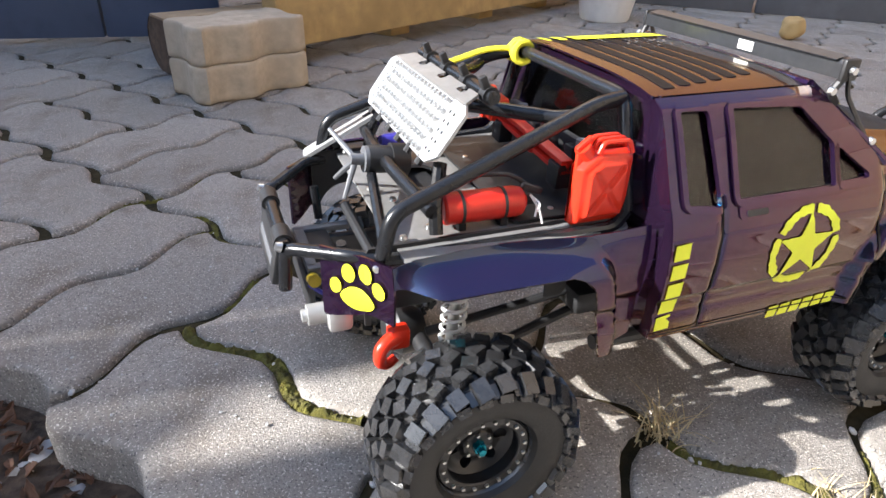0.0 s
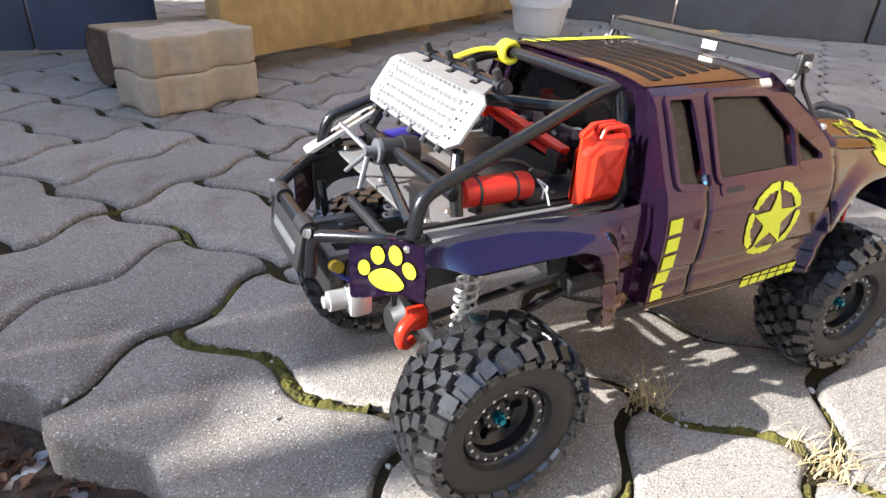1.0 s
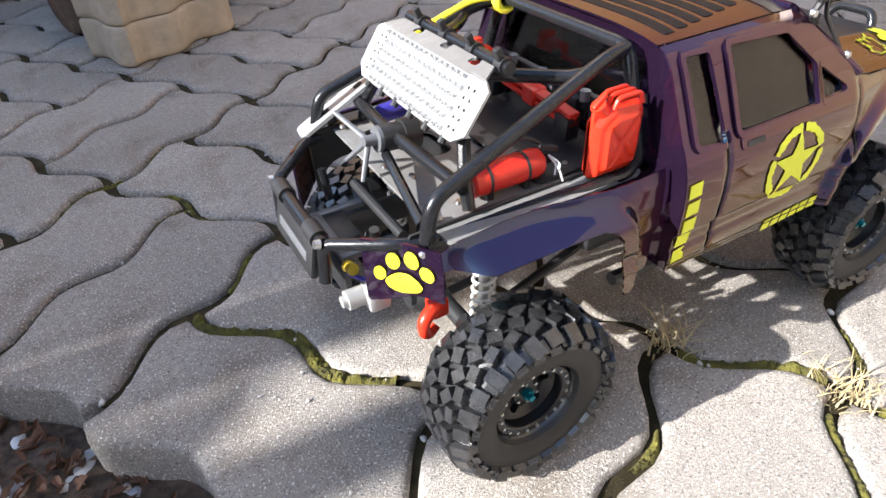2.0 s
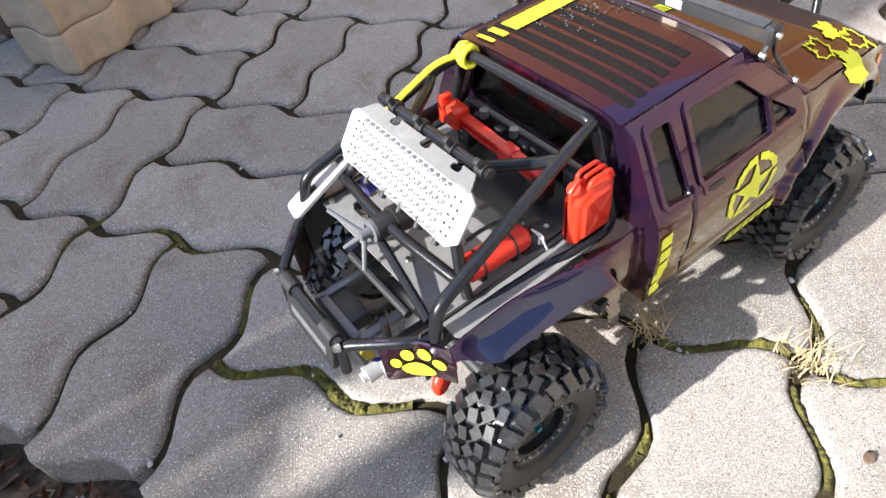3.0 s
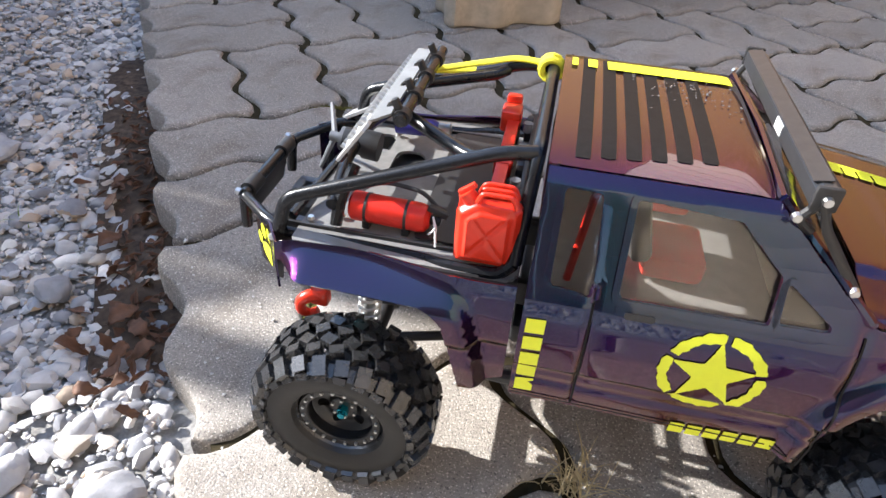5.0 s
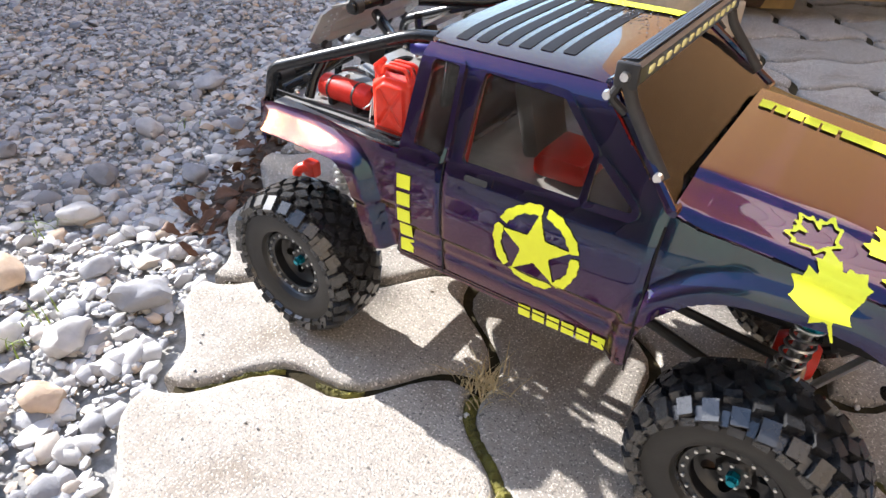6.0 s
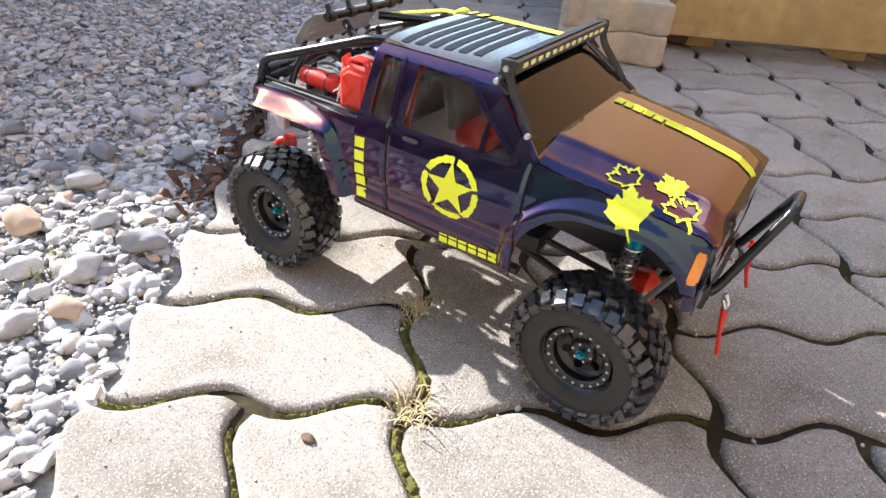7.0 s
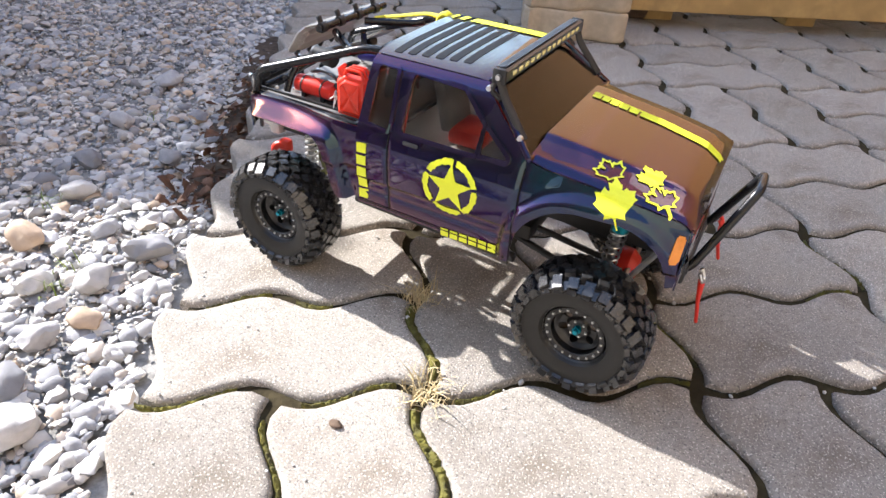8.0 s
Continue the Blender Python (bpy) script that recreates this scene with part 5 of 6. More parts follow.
def front_end():
    bm = bmesh.new()
    for k in range(6):
        box(bm, (0.003, 0.110, 0.0016), BODY @ Matrix.Translation((0.2090, 0, 0.1335 + 0.0034 * k)))
    box(bm, (0.002, 0.114, 0.026), BODY @ Matrix.Translation((0.2065, 0, 0.1420)))
    part("grille", bm, BLACK, shell)
    for s in (-1, 1):
        bm = bmesh.new()
        box(bm, (0.004, 0.026, 0.017), BODY @ Matrix.Translation((0.2125, s * 0.042, 0.1420)), 0.0012)
        part("headlight", bm, LED, shell)
        bm = bmesh.new()
        sheet(bm, rbox(0.2098, 0.1490, 0.0032, 0.0105, 0.001), side_place(s, 0.0010), 0.205, 0.2145, 0.136, 0.162, 0.0022, 0.0012)
        part("indicator", bm, ORANGE, shell, "orange corner indicator lens")
    bm = bmesh.new()
    sweep(bm, [B(0.202, -0.052, 0.100), B(0.220, -0.040, 0.103), B(0.248, -0.016, 0.173), B(0.248, 0.016, 0.173), B(0.220, 0.040, 0.103), B(0.202, 0.052, 0.100)], 0.0036, 12, 0.008)
    bump = part("front_bumper", bm, TUBE, truck, "black tube bumper with a raised hoop")
    bm = bmesh.new()
    sweep(bm, [B(0.216, -0.050, 0.104), B(0.216, 0.050, 0.104)], 0.0040, 12, 0)
    box(bm, (0.014, 0.110, 0.014), BODY @ Matrix.Translation((0.212, 0, 0.102)), 0.002)
    part("bumper_beam", bm, BLACK, bump)
    for s, drop in ((-1, 0.034), (1, 0.026)):
        bm = bmesh.new()
        q = B(0.2290, s * 0.046, 0.104)
        sweep(bm, [q + Vector((0, -0.004, 0.004)), q + Vector((0.004, -0.004, -0.004)), q + Vector((0.004, 0.004, -0.004)), q + Vector((0, 0.004, 0.004))], 0.0018, 8, 0.003)
        part("shackle", bm, RED if s > 0 else STEEL, bump)
        bm = bmesh.new()
        sweep(bm, [q + Vector((0.003, 0, -0.004)), q + Vector((0.004, 0, -0.012)), q + Vector((0.005, -0.002, -0.020)), q + Vector((0.010, -0.002, -0.010 - drop))], 0.0022, 8, 0.004,
              taper=lambda t: 1.25 - 0.6 * t)
        part("strap_end", bm, RED, bump, "red strap end hanging from the shackle")


front_end()


# ---------------------------------------------------------------- wheels and axles
HUB = 0.0580
TYRE_R, TYRE_W = 0.0530, 0.044


def finish_tyre(name, bm):
    me = bpy.data.meshes.new(name)
    bmesh.ops.recalc_face_normals(bm, faces=bm.faces)
    bm.to_mesh(me)
    bm.free()
    me.materials.append(RUBBER)
    me.shade_smooth()
    me.set_sharp_from_angle(angle=radians(28))
    return me


def tyre_mesh():
    bm = bmesh.new()
    w = TYRE_W / 2
    prof = [(0.0262, -w * 0.62), (0.0290, -w * 0.86), (0.0350, -w * 0.98), (0.0420, -w * 1.0), (0.0475, -w * 0.95), (0.0515, -w * 0.84), (TYRE_R - 0.001, -w * 0.62), (TYRE_R, 0)]
    prof = prof + [(r, -h) for r, h in prof[::-1][1:]]
    lathe(bm, prof, 60)
    carcass = finish_tyre("tyre", bm)
    bm = bmesh.new()
    n = 26
    for k in range(n):
        a0 = 2 * math.pi * k / n
        for s in (-1, 1):
            p = 2 * math.pi / n
            a1 = a0 + (0.5 * p if s > 0 else 0)
            long_ = k % 2 == 0
            lug(bm, a1, s * w * 0.19, TYRE_R, 0.0092, 0.0074, 0.0050, s * -28, 0)
            lug(bm, a1 + 0.52 * p, s * w * 0.50, TYRE_R - 0.0003, 0.0090, 0.0068, 0.0050, s * 20, 0)
            # shoulder lugs that wrap over the edge, long and short in turn
            lug(bm, a1 + 0.04 * p, s * w * (0.84 if long_ else 0.80), TYRE_R - 0.0004, 0.0086, 0.0120 if long_ else 0.0095, 0.0054, s * 10, s)
            lug(bm, a1 + 0.54 * p, s * w * 0.86, TYRE_R - 0.0030, 0.0040, 0.0080, 0.0040, s * 4, s)
            # side biters
            lug(bm, a1 + 0.04 * p, s * w * 0.975, TYRE_R - 0.0075, 0.0080, 0.0046, 0.0026, 0, s * 2)
    return carcass, finish_tyre("tread", bm)


def lug(bm, a, y, r, along, across, high, twist, side):
    """A tread block: narrower at the top, turned about its own axis; the wheel turns about local z."""
    rad, tan, ax = Vector((math.cos(a), math.sin(a), 0)), Vector((-math.sin(a), math.cos(a), 0)), Vector((0, 0, 1))
    if abs(side) == 1:
        tilt = radians(34) * side
        rad, ax = rad * math.cos(tilt) + ax * math.sin(tilt), ax * math.cos(tilt) - rad * math.sin(tilt)
        r -= 0.0030
    elif abs(side) == 2:
        tilt = radians(68) * (1 if side > 0 else -1)
        rad, ax = rad * math.cos(tilt) + ax * math.sin(tilt), ax * math.cos(tilt) - rad * math.sin(tilt)
    c, s = math.cos(radians(twist)), math.sin(radians(twist))
    e1, e2 = tan * c + ax * s, ax * c - tan * s
    o = Vector((math.cos(a), math.sin(a), 0)) * r + Vector((0, 0, y))
    low, high_ = [], []
    for sx, sy in ((-1, -1), (1, -1), (1, 1), (-1, 1)):
        low.append(bm.verts.new(o + e1 * sx * along / 2 + e2 * sy * across / 2 - rad * 0.003))
        high_.append(bm.verts.new(o + e1 * sx * along * 0.45 + e2 * sy * across * 0.46 + rad * high))
    for k in range(4):
        k2 = (k + 1) % 4
        bm.faces.new((low[k], low[k2], high_[k2], high_[k]))
    bm.faces.new(high_)


TYRE, TREAD = tyre_mesh()


def shared(name, build, mat, smooth=True, sharp=35):
    bm = bmesh.new()
    build(bm)
    me = bpy.data.meshes.new(name)
    bmesh.ops.recalc_face_normals(bm, faces=bm.faces)
    bm.to_mesh(me)
    bm.free()
    me.materials.append(mat)
    if smooth:
        me.shade_smooth()
        me.set_sharp_from_angle(angle=radians(sharp))
    return me


def rim_build(bm):
    # local z points outwards
    lathe(bm, [(0.0262, -0.016), (0.0262, 0.0125), (0.0225, 0.0125), (0.0215, 0.0040), (0.0200, 0.0010), (0.0200, -0.016)], 48, close=True)
    cyl(bm, 0.0080, 0.0075, 0.009, Matrix.Translation((0, 0, 0.002)), 24)


RIM_ME = shared("wheel", rim_build, RIM)
DISC_HOLES = [(0.0140 * math.cos(2 * math.pi * k / 6), 0.0140 * math.sin(2 * math.pi * k / 6)) for k in range(6)]
DISC_ME = shared("wheel_disc", lambda bm: sheet(bm, lambda x, y: max(math.hypot(x, y) - 0.0203, *[0.0036 - math.hypot(x - a, y - b) for a, b in DISC_HOLES]),
                                                lambda x, y: Vector((x, y, 0.0040 + 0.0040 * smoothstep(0.0150, 0.0205, math.hypot(x, y)) + 0.0030 * smoothstep(0.0105, 0.0085, math.hypot(x, y)))),
                                                -0.021, 0.021, -0.021, 0.021, 0.0014, 0.0018), RIM)
RING_ME = shared("beadlock_ring", lambda bm: lathe(bm, [(0.0205, 0.0126), (0.0262, 0.0126), (0.0262, 0.0142), (0.0255, 0.0152), (0.0213, 0.0152), (0.0205, 0.0144)], 48, close=True), RIM)
NUT_ME = shared("hub_nut", lambda bm: (cyl(bm, 0.0036, 0.0036, 0.006, Matrix.Translation((0, 0, 0.0075)), 6), cyl(bm, 0.0026, 0.0022, 0.003, Matrix.Translation((0, 0, 0.0118)), 12)), TEAL)
BOLT_ME = shared("bolt", lambda bm: cyl(bm, 0.00125, 0.0010, 0.0014, Matrix(), 8), STEEL)
SIDE_ME = shared("sidewall_band", lambda bm: lathe(bm, [(0.0265, TYRE_W / 2 * 0.64), (0.0292, TYRE_W / 2 * 0.885), (0.0350, TYRE_W / 2 * 1.005), (0.0420, TYRE_W / 2 * 1.02), (0.0455, TYRE_W / 2 * 0.99)], 60), SIDEWALL)


def wheel(x, y, side, turn=0.0, spin=0.0):
    """A wheel whose outer side faces -y (side -1) or +y (side 1)."""
    ob = new("wheel", RIM_ME)
    ob.parent = truck
    ob.matrix_world = (Matrix.Translation((x, y, HUB)) @ Matrix.Rotation(radians(turn), 4, "Z") @ Matrix.Rotation(radians(90 if side < 0 else -90), 4, "X")
                       @ Matrix.Rotation(radians(spin), 4, "Z"))
    tagged(ob, label="black bead-lock wheel with a teal hub nut")
    for name, me in (("tyre", TYRE), ("sidewall_band", SIDE_ME), ("beadlock_ring", RING_ME), ("wheel_disc", DISC_ME), ("hub_nut", NUT_ME)):
        o = new(name, me)
        o.parent = ob
    o = new("tread", TREAD)
    o.parent = ob
    tagged(o, kind="stuff")
    for k in range(20):
        o = new("bolt", BOLT_ME)
        o.parent = ob
        a = 2 * math.pi * k / 20
        o.location = (0.0234 * math.cos(a), 0.0234 * math.sin(a), 0.0157)
    for k in range(6):
        o = new("bolt", BOLT_ME)
        o.parent = ob
        a = 2 * math.pi * (k + 0.5) / 6
        o.location = (0.0074 * math.cos(a), 0.0074 * math.sin(a), 0.0077)
    return ob


WHEEL_Y = 0.0965
wheel(-0.157, -WHEEL_Y - 0.010, -1, 0, 7)
wheel(-0.157, WHEEL_Y - 0.010, 1, 0, 40)
wheel(0.157, -WHEEL_Y - 0.010, -1, -3, 22)
wheel(0.157, WHEEL_Y - 0.010, 1, -3, 64)


def coil(bm, a, b, r, turns, wire):
    a, b = Vector(a), Vector(b)
    d = (b - a)
    x = d.normalized().orthogonal().normalized()
    y = d.normalized().cross(x)
    n = turns * 14
    sweep(bm, [a + d * (i / n) + (x * math.cos(2 * math.pi * turns * i / n) + y * math.sin(2 * math.pi * turns * i / n)) * r for i in range(n + 1)], wire, 6, 0)


def running_gear():
    for x, red in ((-0.157, True), (0.157, False)):
        bm = bmesh.new()
        sweep(bm, [(x, -0.085, HUB), (x, 0.071, HUB)], 0.0060, 14, 0)
        ax = part("axle", bm, BLACK, truck, "black axle housing")
        bm = bmesh.new()
        lathe(bm, [(0.0, -0.012), (0.012, -0.012), (0.0165, -0.004), (0.0165, 0.006), (0.010, 0.014), (0.0, 0.015)], 24,
              Matrix.Translation((x - (0.006 if x < 0 else -0.006), -0.002, HUB)) @ Matrix.Rotation(radians(-90 if x < 0 else 90), 4, "Y"))
        part("diff_cover", bm, BLACK if x < 0 else RED, ax)
        for s in (-1, 1):
            top, low = B(x + 0.006, s * 0.055, 0.148), Vector((x, s * 0.058 - 0.007, HUB + 0.012))
            bm = bmesh.new()
            sweep(bm, [low, low.lerp(top, 0.72)], 0.0034, 12, 0)
            sh = part("shock", bm, STEEL, truck, "coil-over shock with a bright spring and teal cap")
            bm = bmesh.new()
            coil(bm, low.lerp(top, 0.12), low.lerp(top, 0.75), 0.0066, 8, 0.0011)
            part("spring", bm, WHITE if x < 0 else STEEL, sh)
            bm = bmesh.new()
            sweep(bm, [low.lerp(top, 0.74), low.lerp(top, 0.98)], 0.0074, 16, 0)
            part("cap", bm, TEAL, sh)
            bm = bmesh.new()
            q = low.lerp(top, 0.86) + Vector((-0.013 if x > 0 else 0.013, 0, 0.0))
            sweep(bm, [q, q + (top - low) * 0.22], 0.0048, 14, 0)
            part("reservoir", bm, TEAL, sh)
            bm = bmesh.new()
            e = -1 if x > 0 else 1
            sweep(bm, [(x, s * 0.040 - 0.007, HUB - 0.004), B(x + e * 0.115, s * 0.026, 0.074)], 0.0034, 10, 0)
            sweep(bm, [(x, s * 0.020 - 0.007, HUB + 0.014), B(x + e * 0.100, s * 0.030, 0.090)], 0.0030, 10, 0)
            part("link", bm, BLACK, ax)
    bm = bmesh.new()
    for s in (-1, 1):
        box(bm, (0.420, 0.006, 0.018), BODY @ Matrix.Translation((0.0, s * 0.032, 0.112)), 0.001)
    box(bm, (0.150, 0.090, 0.016), BODY @ Matrix.Translation((0.01, 0, 0.086)), 0.003)
    part("chassis", bm, BLACK, truck, "black ladder chassis with a skid plate")
    bm = bmesh.new()
    box(bm, (0.060, 0.060, 0.040), BODY @ Matrix.Translation((0.150, 0, 0.135)), 0.004)
    part("motor_block", bm, BLACK, truck)
    for s in (-1, 1):
        bm = bmesh.new()
        sheet(bm, lambda x, z: max(rbox(0.156, 0.130, 0.062, 0.030, 0.004)(x, z), 0), lambda x, z: B(x, s * 0.0500, z), 0.09, 0.215, 0.10, 0.16, 0.006, 0.0012)
        part("inner_wing", bm, BLACK, truck)
        bm = bmesh.new()
        sweep(bm, [B(-0.078, s * 0.082, 0.088), B(0.086, s * 0.082, 0.084)], 0.0045, 10, 0)
        part("rock_slider", bm, BLACK, truck)
    bm = bmesh.new()
    hook = [B(-0.1860, -0.0560, 0.1000), B(-0.1940, -0.0590, 0.1000), B(-0.1990, -0.0610, 0.0960), B(-0.1990, -0.0610, 0.0880), B(-0.1940, -0.0590, 0.0840), B(-0.1890, -0.0575, 0.0870)]
    sweep(bm, hook, 0.0036, 12, 0.005, taper=lambda t: 1.25 - 0.5 * t)
    box(bm, (0.012, 0.009, 0.013), BODY @ Matrix.Translation((-0.1870, -0.0560, 0.1000)), 0.002)
    part("rear_hook", bm, REDCAN, truck, "red rubber recovery hook at the tail")
    bm = bmesh.new()
    sweep(bm, [(0.175, -0.040, 0.070), B(0.198, -0.030, 0.112)], 0.0026, 8, 0)
    sweep(bm, [(0.170, -0.050, 0.062), (0.170, 0.040, 0.062)], 0.0026, 8, 0)
    part("steering_link", bm, STEEL, truck)


running_gear()


# ---------------------------------------------------------------- loads in the bed
def jerry_can():
    m = BODY @ Matrix.Translation((-0.0850, -0.0735, 0.1644)) @ Matrix.Rotation(radians(0), 4, "Z")
    t = thing("jerry_can", "orange-red model jerry can standing in the truck bed", "jerry can", m=m)
    W, D, H = 0.0330, 0.0165, 0.0400
    bm = bmesh.new()
    out = poly([(-W / 2, 0.0015), (-W / 2 + 0.0015, 0), (W / 2 - 0.0015, 0), (W / 2, 0.0015), (W / 2, H - 0.004), (W / 2 - 0.004, H), (-W / 2 + 0.010, H), (-W / 2, H - 0.008)], 0.0)
    for s in (-1, 1):
        def face(x, z):
            d = -out(x, z)
            bulge = 0.0040 * smoothstep(0.0, 0.0030, d)
            bulge += 0.0024 * smoothstep(0.0050, 0.0062, d)
            cross = min(abs((x) - (z - H / 2) * 0.72), abs((x) + (z - H / 2) * 0.72))
            bulge -= 0.0013 * (1 - smoothstep(0.0008, 0.0018, cross)) * smoothstep(0.0062, 0.0075, d)
            return Vector((x, s * (D / 2 - 0.0064 + bulge), z))
        sheet(bm, out, face, -W / 2 - 0.001, W / 2 + 0.001, -0.001, H + 0.001, 0.0011)
    part("can_shell", bm, REDCAN, t, sharp=50)
    bm = bmesh.new()
    box(bm, (W * 0.96, 0.0030, H * 0.965), Matrix.Translation((0, 0, H * 0.483)), 0.0013)
    part("seam", bm, REDCAN, t)
    for y in (-0.0048, 0, 0.0048):
        bm = bmesh.new()
        sweep(bm, [(-0.006, y, H - 0.001), (-0.004, y, H + 0.0045), (0.011, y, H + 0.0045), (0.0135, y, H - 0.002)], 0.0013, 8, 0.0025)
        part("handle", bm, REDCAN, t)
    bm = bmesh.new()
    cyl(bm, 0.0042, 0.0042, 0.006, Matrix.Translation((-0.0110, 0, H - 0.001)) @ Matrix.Rotation(radians(-38), 4, "Y"), 16)
    box(bm, (0.010, 0.003, 0.003), Matrix.Translation((-0.0120, 0, H + 0.003)) @ Matrix.Rotation(radians(-38), 4, "Y"), 0.0006)
    part("cap", bm, REDCAN, t)


jerry_can()


def extinguisher():
    m = BODY @ Matrix.Translation((-0.1640, -0.0550, 0.1730)) @ Matrix.Rotation(radians(-2), 4, "Z") @ Matrix.Rotation(radians(90), 4, "Y")
    t = thing("fire_extinguisher", "red model fire extinguisher strapped to the bed plate", "extinguisher", m=m)
    bm = bmesh.new()
    lathe(bm, [(0.0, 0.0), (0.0070, 0.0002), (0.0083, 0.0018), (0.0083, 0.040), (0.0075, 0.0435), (0.0045, 0.0460), (0.0, 0.0462)], 28)
    part("cylinder", bm, RED, t)
    bm = bmesh.new()
    for z in (0.010, 0.033):
        lathe(bm, [(0.0084, z - 0.0008), (0.0087, z - 0.0008), (0.0087, z + 0.0008), (0.0084, z + 0.0008)], 28)
        box(bm, (0.004, 0.012, 0.004), Matrix.Translation((0.0085, 0, z)))
    part("strap", bm, BLACK, t)
    bm = bmesh.new()
    cyl(bm, 0.0028, 0.0028, 0.006, Matrix.Translation((0, 0, 0.0485)), 12)
    box(bm, (0.004, 0.004, 0.012), Matrix.Translation((-0.006, 0, 0.050)) @ Matrix.Rotation(radians(20), 4, "Y"), 0.001)
    part("valve", bm, BLACK, t)
    bm = bmesh.new()
    sweep(bm, [(-0.006, 0.002, 0.050), (-0.013, 0.006, 0.040), (-0.013, 0.009, 0.020), (-0.009, 0.010, 0.008)], 0.0013, 8, 0.006)
    part("hose", bm, BLACK, t)
    bm = bmesh.new()
    for k, (dx, dy) in enumerate(((0.012, -0.006), (0.010, -0.001), (0.004, -0.007))):
        sweep(bm, [(-0.004, -0.003, 0.048), (-0.003 + dx * 0.4, -0.006 + dy * 0.5, 0.051), (-0.003 + dx, -0.006 + dy, 0.052 - 0.002 * k)], 0.0006, 6, 0.002)
    part("cord", bm, WHITE, t, "white tie cord")


extinguisher()


def recovery_board():
    m = BODY @ Matrix.Translation((-0.1630, -0.0010, 0.2125)) @ Matrix.Rotation(radians(-54), 4, "Y")
    t = thing("recovery_board", "silver studded recovery board fixed across the roll cage", "recovery board", m=m)
    bm = bmesh.new()
    hx, hy = 0.0168, 0.0600
    outl = poly([(-hx, -hy + 0.008), (-hx + 0.006, -hy), (hx - 0.004, -hy), (hx, -hy + 0.006), (hx, hy - 0.006), (hx - 0.004, hy), (-hx + 0.006, hy), (-hx, hy - 0.008)])
    holes = [rbox(-0.0110 + 0.0052 * i, s * (0.0455 + 0.005 * j), 0.0011, 0.0011, 0.0011) for i in range(5) for j in range(2) for s in (-1, 1)]
    sheet(bm, lambda x, y: max(outl(x, y), *[-h(x, y) for h in holes]), lambda x, y: Vector((x, y, 0.0012 * math.cos(x * 620) * (1 if abs(y) < 0.042 else 0))), -hx - 0.001, hx + 0.001, -hy - 0.001, hy + 0.001, 0.0009, 0.0016)
    part("board", bm, ALU, t)
    bm = bmesh.new()
    for r in range(6):
        for k in range(16):
            x, y = -0.0138 + 0.0054 * r, -0.0410 + 0.0054 * k + 0.0027 * (r % 2)
            lathe(bm, [(0.0016, 0.0), (0.0014, 0.0024), (0.0009, 0.0024), (0.0006, 0.0005)], 7, Matrix.Translation((x, y, 0.0)))
    ob = part("studs", bm, ALU, t)
    tagged(ob, kind="stuff")
    # the upper edge folds over towards the cab
    bm = bmesh.new()
    c, sn = math.cos(radians(40)), math.sin(radians(40))
    slots = [rbox(0.0075, y, 0.0022, 0.0040, 0.002) for y in (-0.034, -0.006, 0.024)]
    sheet(bm, lambda x, y: max(poly([(0, -0.0545), (0, 0.0545), (0.011, 0.047), (0.011, -0.047)])(x, y), *[-h(x, y) for h in slots]),
          lambda x, y: Vector((hx - 0.0008 + x * c, y, 0.0006 - x * sn)), -0.001, 0.012, -0.056, 0.056, 0.0012, 0.0014)
    part("folded_edge", bm, PLATE, t)
    for y in (-0.046, -0.020, 0.008, 0.036):
        bm = bmesh.new()
        cyl(bm, 0.0046, 0.0046, 0.006, Matrix.Translation((hx + 0.0100, y, -0.0120)) @ Matrix.Rotation(radians(90), 4, "X"), 14)
        box(bm, (0.004, 0.0040, 0.010), Matrix.Translation((hx + 0.0125, y, -0.0072)) @ Matrix.Rotation(radians(30), 4, "Y"), 0.001)
        part("clamp", bm, BLACK, t)
    bm = bmesh.new()
    sweep(bm, [(hx + 0.010, -0.052, -0.0120), (hx + 0.010, 0.052, -0.0120)], 0.0034, 12, 0)
    part("hinge_tube", bm, TUBE, t, "black tube carrying the board")
    for k in range(6):
        bm = bmesh.new()
        cyl(bm, 0.0022, 0.0022, 0.0050, Matrix.Translation((-hx - 0.0010, -0.044 + 0.0176 * k, -0.0020)) @ Matrix.Rotation(radians(90), 4, "Y"), 9)
        part("edge_bolt", bm, BLACK, t)


def side_board():
    """A second board on the far side tube, seen along its edge."""
    a, b = B(-0.2060, 0.0740, 0.1590), B(-0.1440, 0.0690, 0.1930)
    d = (b - a).normalized()
    side = Vector((0, 0.98, -0.18))
    side = (side - d * side.dot(d)).normalized()
    nrm = d.cross(side)
    t = thing("recovery_board", "second silver recovery board strapped along the side tube", "recovery board",
              m=Matrix(((d.x, side.x, nrm.x, a.x), (d.y, side.y, nrm.y, a.y), (d.z, side.z, nrm.z, a.z), (0, 0, 0, 1))))
    L = (b - a).length
    bm = bmesh.new()
    sheet(bm, lambda x, y: max(rbox(L / 2, 0.0, L / 2 + 0.004, 0.0105, 0.004)(x, y), -rbox(0.003, -0.003, 0.0012, 0.0012, 0.0012)(x, y)),
          lambda x, y: Vector((x, y, 0.0045)), -0.006, L + 0.006, -0.011, 0.011, 0.0015, 0.0022)
    part("board", bm, ALU, t)
    for x in (0.018, 0.045):
        bm = bmesh.new()
        cyl(bm, 0.0055, 0.0055, 0.006, Matrix.Translation((x, 0.0, 0.0)) @ Matrix.Rotation(radians(90), 4, "Y"), 14)
        part("clamp", bm, BLACK, t)


side_board()
recovery_board()


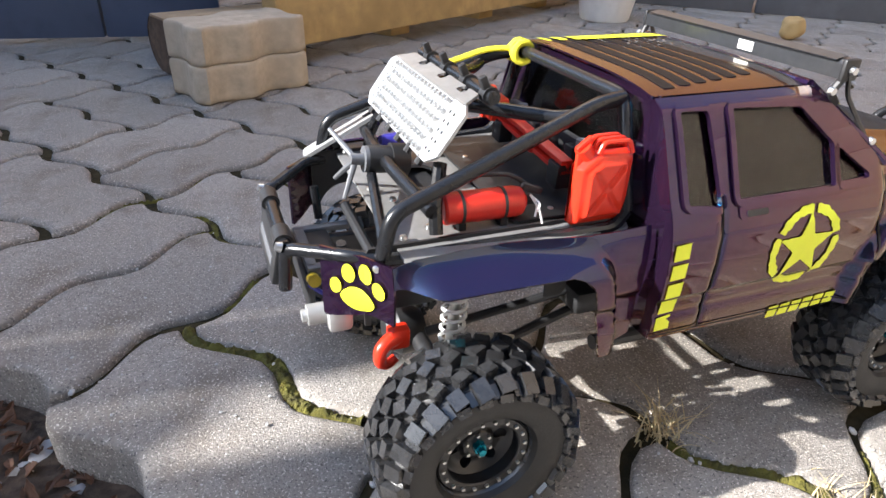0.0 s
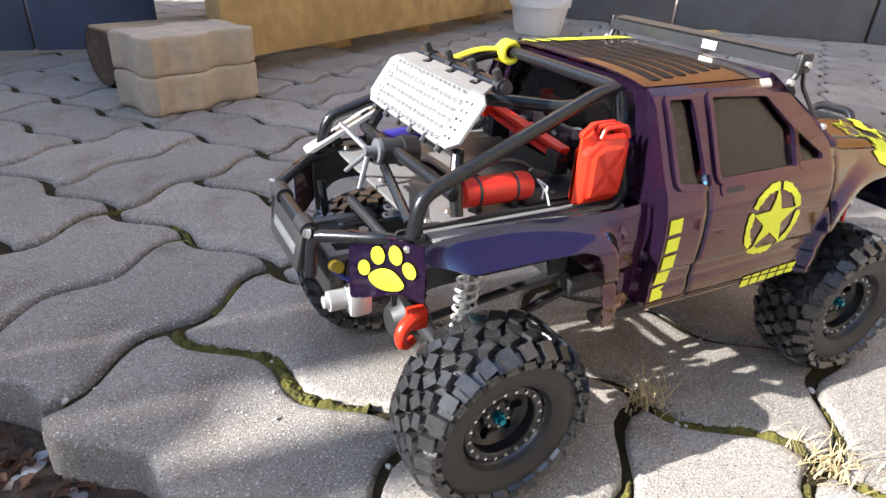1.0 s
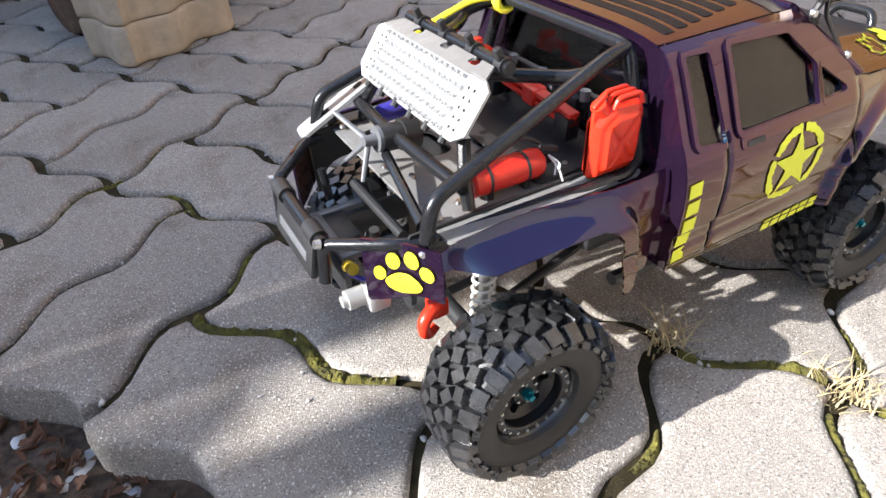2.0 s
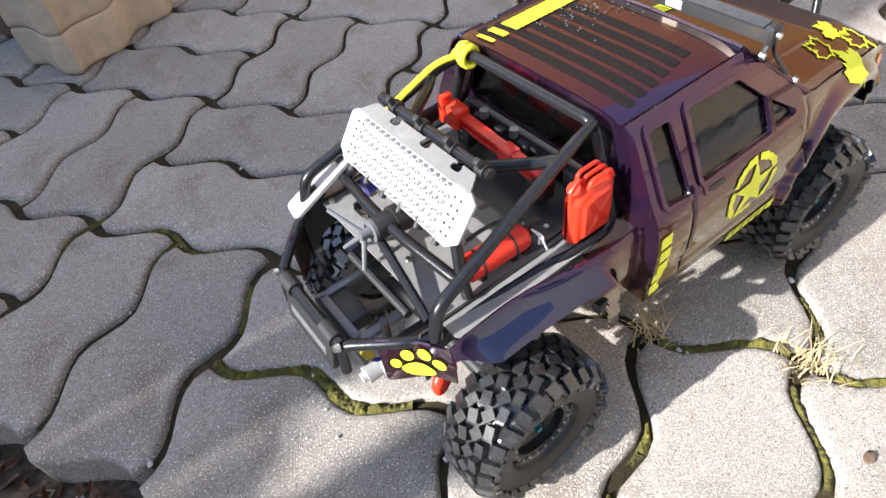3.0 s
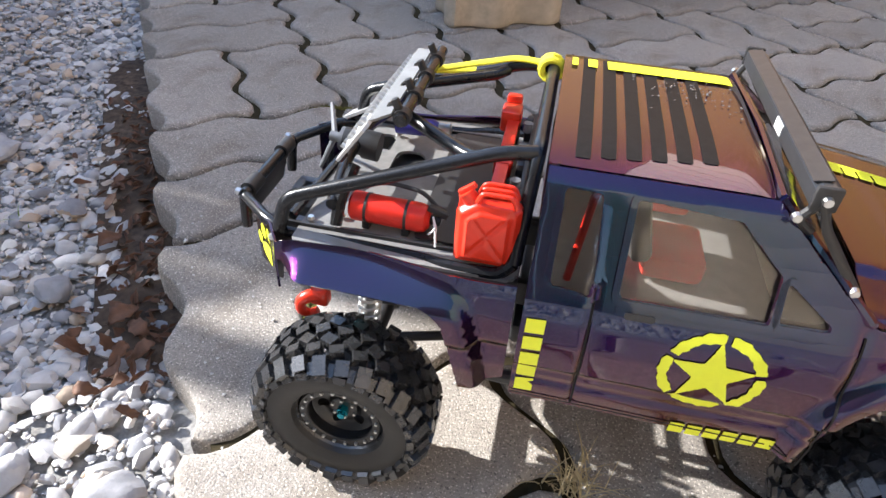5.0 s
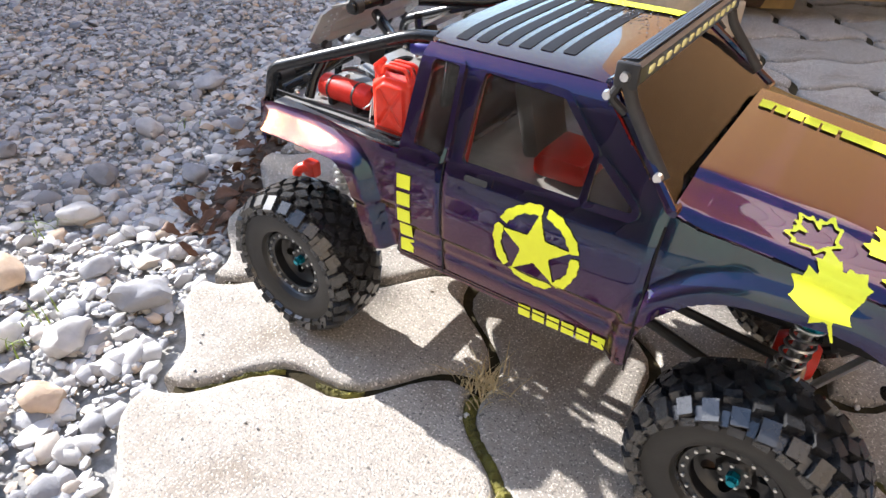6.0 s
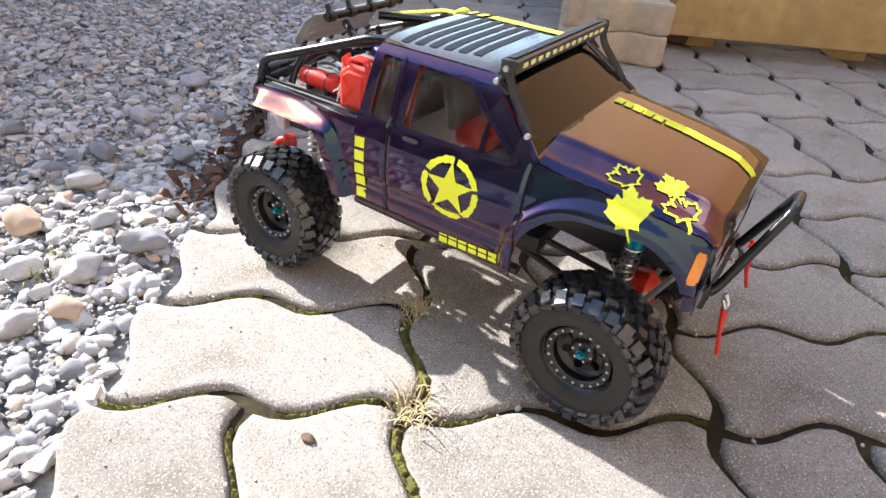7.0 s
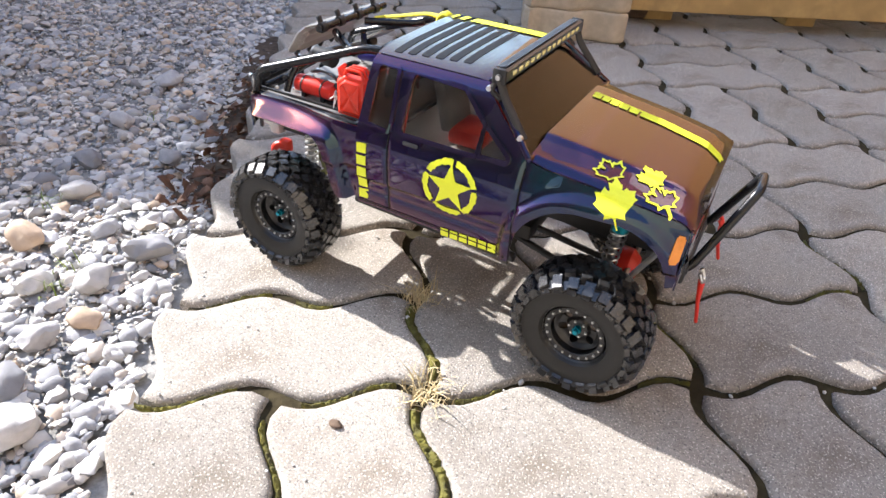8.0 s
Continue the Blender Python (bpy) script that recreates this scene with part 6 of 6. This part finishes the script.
def spare_mount():
    m = Matrix.Translation(B(-0.1850, 0.0010, 0.1815)) @ Matrix.Rotation(radians(-84), 4, "Y")
    t = thing("wheel_mount", "black spare-wheel mount with a three-armed wing nut on the roll cage", "wheel mount", m=m)
    bm = bmesh.new()
    cyl(bm, 0.0078, 0.0078, 0.014, Matrix.Translation((0, 0, -0.005)), 24)
    cyl(bm, 0.0092, 0.0092, 0.010, Matrix.Translation((0, 0, -0.016)), 24)
    part("drum", bm, BLACK, t)
    bm = bmesh.new()
    cyl(bm, 0.0074, 0.0074, 0.0022, Matrix.Translation((0, 0, 0.0032)), 24)
    cyl(bm, 0.0034, 0.0030, 0.008, Matrix.Translation((0, 0, 0.0075)), 16)
    part("hub", bm, GREYALU, t)
    for y, up, out in ((0.0225, 0.010, 0.019), (-0.0060, -0.021, 0.015), (0.0150, -0.017, 0.016)):
        bm = bmesh.new()
        sweep(bm, [(0, 0, 0.0085), (up, y, out)], 0.0016, 8, 0, taper=lambda q: 1.2 - 0.35 * q)
        part("arm", bm, GREYALU, t)


spare_mount()


def lift_jack():
    m = Matrix.Translation(B(-0.0860, 0.0060, 0.1860))
    t = thing("lift_jack", "red model lift jack lying across the truck bed", "jack", m=m @ Matrix.Rotation(radians(4.5), 4, "X"))
    bm = bmesh.new()
    box(bm, (0.0075, 0.100, 0.0030), Matrix.Translation((0, 0, 0.0030)), 0.0006)
    box(bm, (0.0075, 0.100, 0.0030), Matrix.Translation((0, 0, -0.0030)), 0.0006)
    box(bm, (0.0020, 0.100, 0.0060), Matrix.Translation((0.0010, 0, 0)))
    part("beam", bm, RED, t)
    bm = bmesh.new()
    box(bm, (0.0130, 0.0160, 0.0150), Matrix.Translation((-0.002, 0.040, 0.0020)), 0.0022)
    box(bm, (0.0100, 0.0060, 0.0220), Matrix.Translation((-0.002, 0.052, 0.0015)), 0.0018)
    part("lifting_head", bm, REDCAN, t)
    bm = bmesh.new()
    box(bm, (0.0110, 0.0120, 0.0110), Matrix.Translation((0, -0.012, 0)), 0.0018)
    part("runner", bm, RED, t)
    bm = bmesh.new()
    box(bm, (0.0100, 0.0120, 0.0140), Matrix.Translation((0.000, -0.044, -0.006)), 0.001)
    part("holder", bm, BLACK, t)
    bm = bmesh.new()
    box(bm, (0.0100, 0.0120, 0.0140), Matrix.Translation((0.000, 0.030, -0.010)), 0.001)
    part("holder", bm, BLACK, t)


lift_jack()


def cab_rack():
    bm = bmesh.new()
    box(bm, (0.0050, 0.108, 0.0100), BODY @ Matrix.Translation((-0.0710, 0.0, 0.1880)), 0.001)
    for y in (-0.05, -0.03, -0.008, 0.014, 0.036, 0.052):
        box(bm, (0.0100, 0.009, 0.014), BODY @ Matrix.Translation((-0.0730, y, 0.1830)), 0.0015)
    for y in (-0.046, 0.046):
        box(bm, (0.005, 0.006, 0.026), BODY @ Matrix.Translation((-0.0700, y, 0.1760)), 0.001)
    rack = part("bed_rack", bm, BLACK, truck, "black tool rack behind the rear window")
    for y in (-0.040, 0.0, 0.030):
        bm = bmesh.new()
        cyl(bm, 0.0030, 0.0030, 0.006, BODY @ Matrix.Translation((-0.0760, y, 0.1935)), 12)
        part("knob", bm, GREYALU, rack)


cab_rack()


def tied_strap():
    t = thing("yellow_strap", "yellow strap knotted round the hoop, pulled to the board", "strap")
    k = B(-0.0680, 0.0560, 0.2240)
    bm = bmesh.new()
    for i in range(4):
        a = i * 1.5
        pts = []
        for j in range(13):
            b = 2 * math.pi * j / 12
            pts.append(k + Vector((0.0062 * math.cos(b), 0.004 * math.sin(a) * math.sin(b) + 0.003 * (i - 1.5), 0.0062 * math.sin(b))))
        sweep(bm, pts, 0.0024, 8, 0)
    part("knot", bm, ROPE, t)
    for off in (0.0, 0.008):
        bm = bmesh.new()
        sweep(bm, [k + Vector((-0.004, 0, 0.002)), B(-0.0900, 0.0590 + off * 0.3, 0.2260 - off * 0.4), B(-0.1150, 0.0560 + off, 0.2200 - off), B(-0.1480, 0.0500, 0.2130)], 0.0021, 8, 0.012, flat=0.6)
        part("run", bm, ROPE, t)


tied_strap()


def blue_tool():
    t = thing("blue_torch", "small blue model tool lying in the truck bed", "tool", m=BODY @ Matrix.Translation((-0.1660, 0.0480, 0.1720)) @ Matrix.Rotation(radians(86), 4, "Y"))
    bm = bmesh.new()
    lathe(bm, [(0.0, 0.0), (0.0055, 0.0), (0.0060, 0.003), (0.0060, 0.026), (0.0040, 0.030), (0.0, 0.031)], 18)
    part("body", bm, BLUE, t)
    bm = bmesh.new()
    cyl(bm, 0.0045, 0.0045, 0.008, Matrix.Translation((0, 0, 0.034)), 14)
    part("end", bm, STEEL, t)


blue_tool()


# ---------------------------------------------------------------- pavers, piece by piece
def lay_pavers():
    meshes = {True: [paver_mesh("paver", 2, 1, k) for k in range(3)], False: [paver_mesh("paver", 1, 2, k + 9) for k in range(3)]}
    rnd = random.Random(4)
    near = sorted(PAVERS, key=lambda p: (lat(p[0] + 1, p[1] + 0.5) - Vector((0.05, 0.25, 0))).length)
    for k, (u, v, flat_) in enumerate(near[:300]):
        ob = new("paver", meshes[flat_][rnd.randrange(3)])
        ob.parent = pavement
        q = lat(u, v)
        ob.matrix_world = pose(q.x, q.y, -0.0006 * rnd.random(), rnd.uniform(-0.25, 0.25), rnd.uniform(-0.25, 0.25), rnd.uniform(-0.4, 0.4))
    vs, fs, base = [], [], 0
    for u, v, flat_ in near[300:]:
        me = meshes[flat_][rnd.randrange(3)]
        q = lat(u, v)
        vs += [(p.co.x + q.x, p.co.y + q.y, p.co.z) for p in me.vertices]
        fs += [tuple(i + base for i in p.vertices) for p in me.polygons]
        base += len(me.vertices)
    me = bpy.data.meshes.new("distant_pavers")
    me.from_pydata(vs, [], fs)
    me.materials.append(CONCRETE)
    ob = new("distant_pavers", me)
    ob.parent = pavement
    tagged(ob, kind="stuff")


lay_pavers()
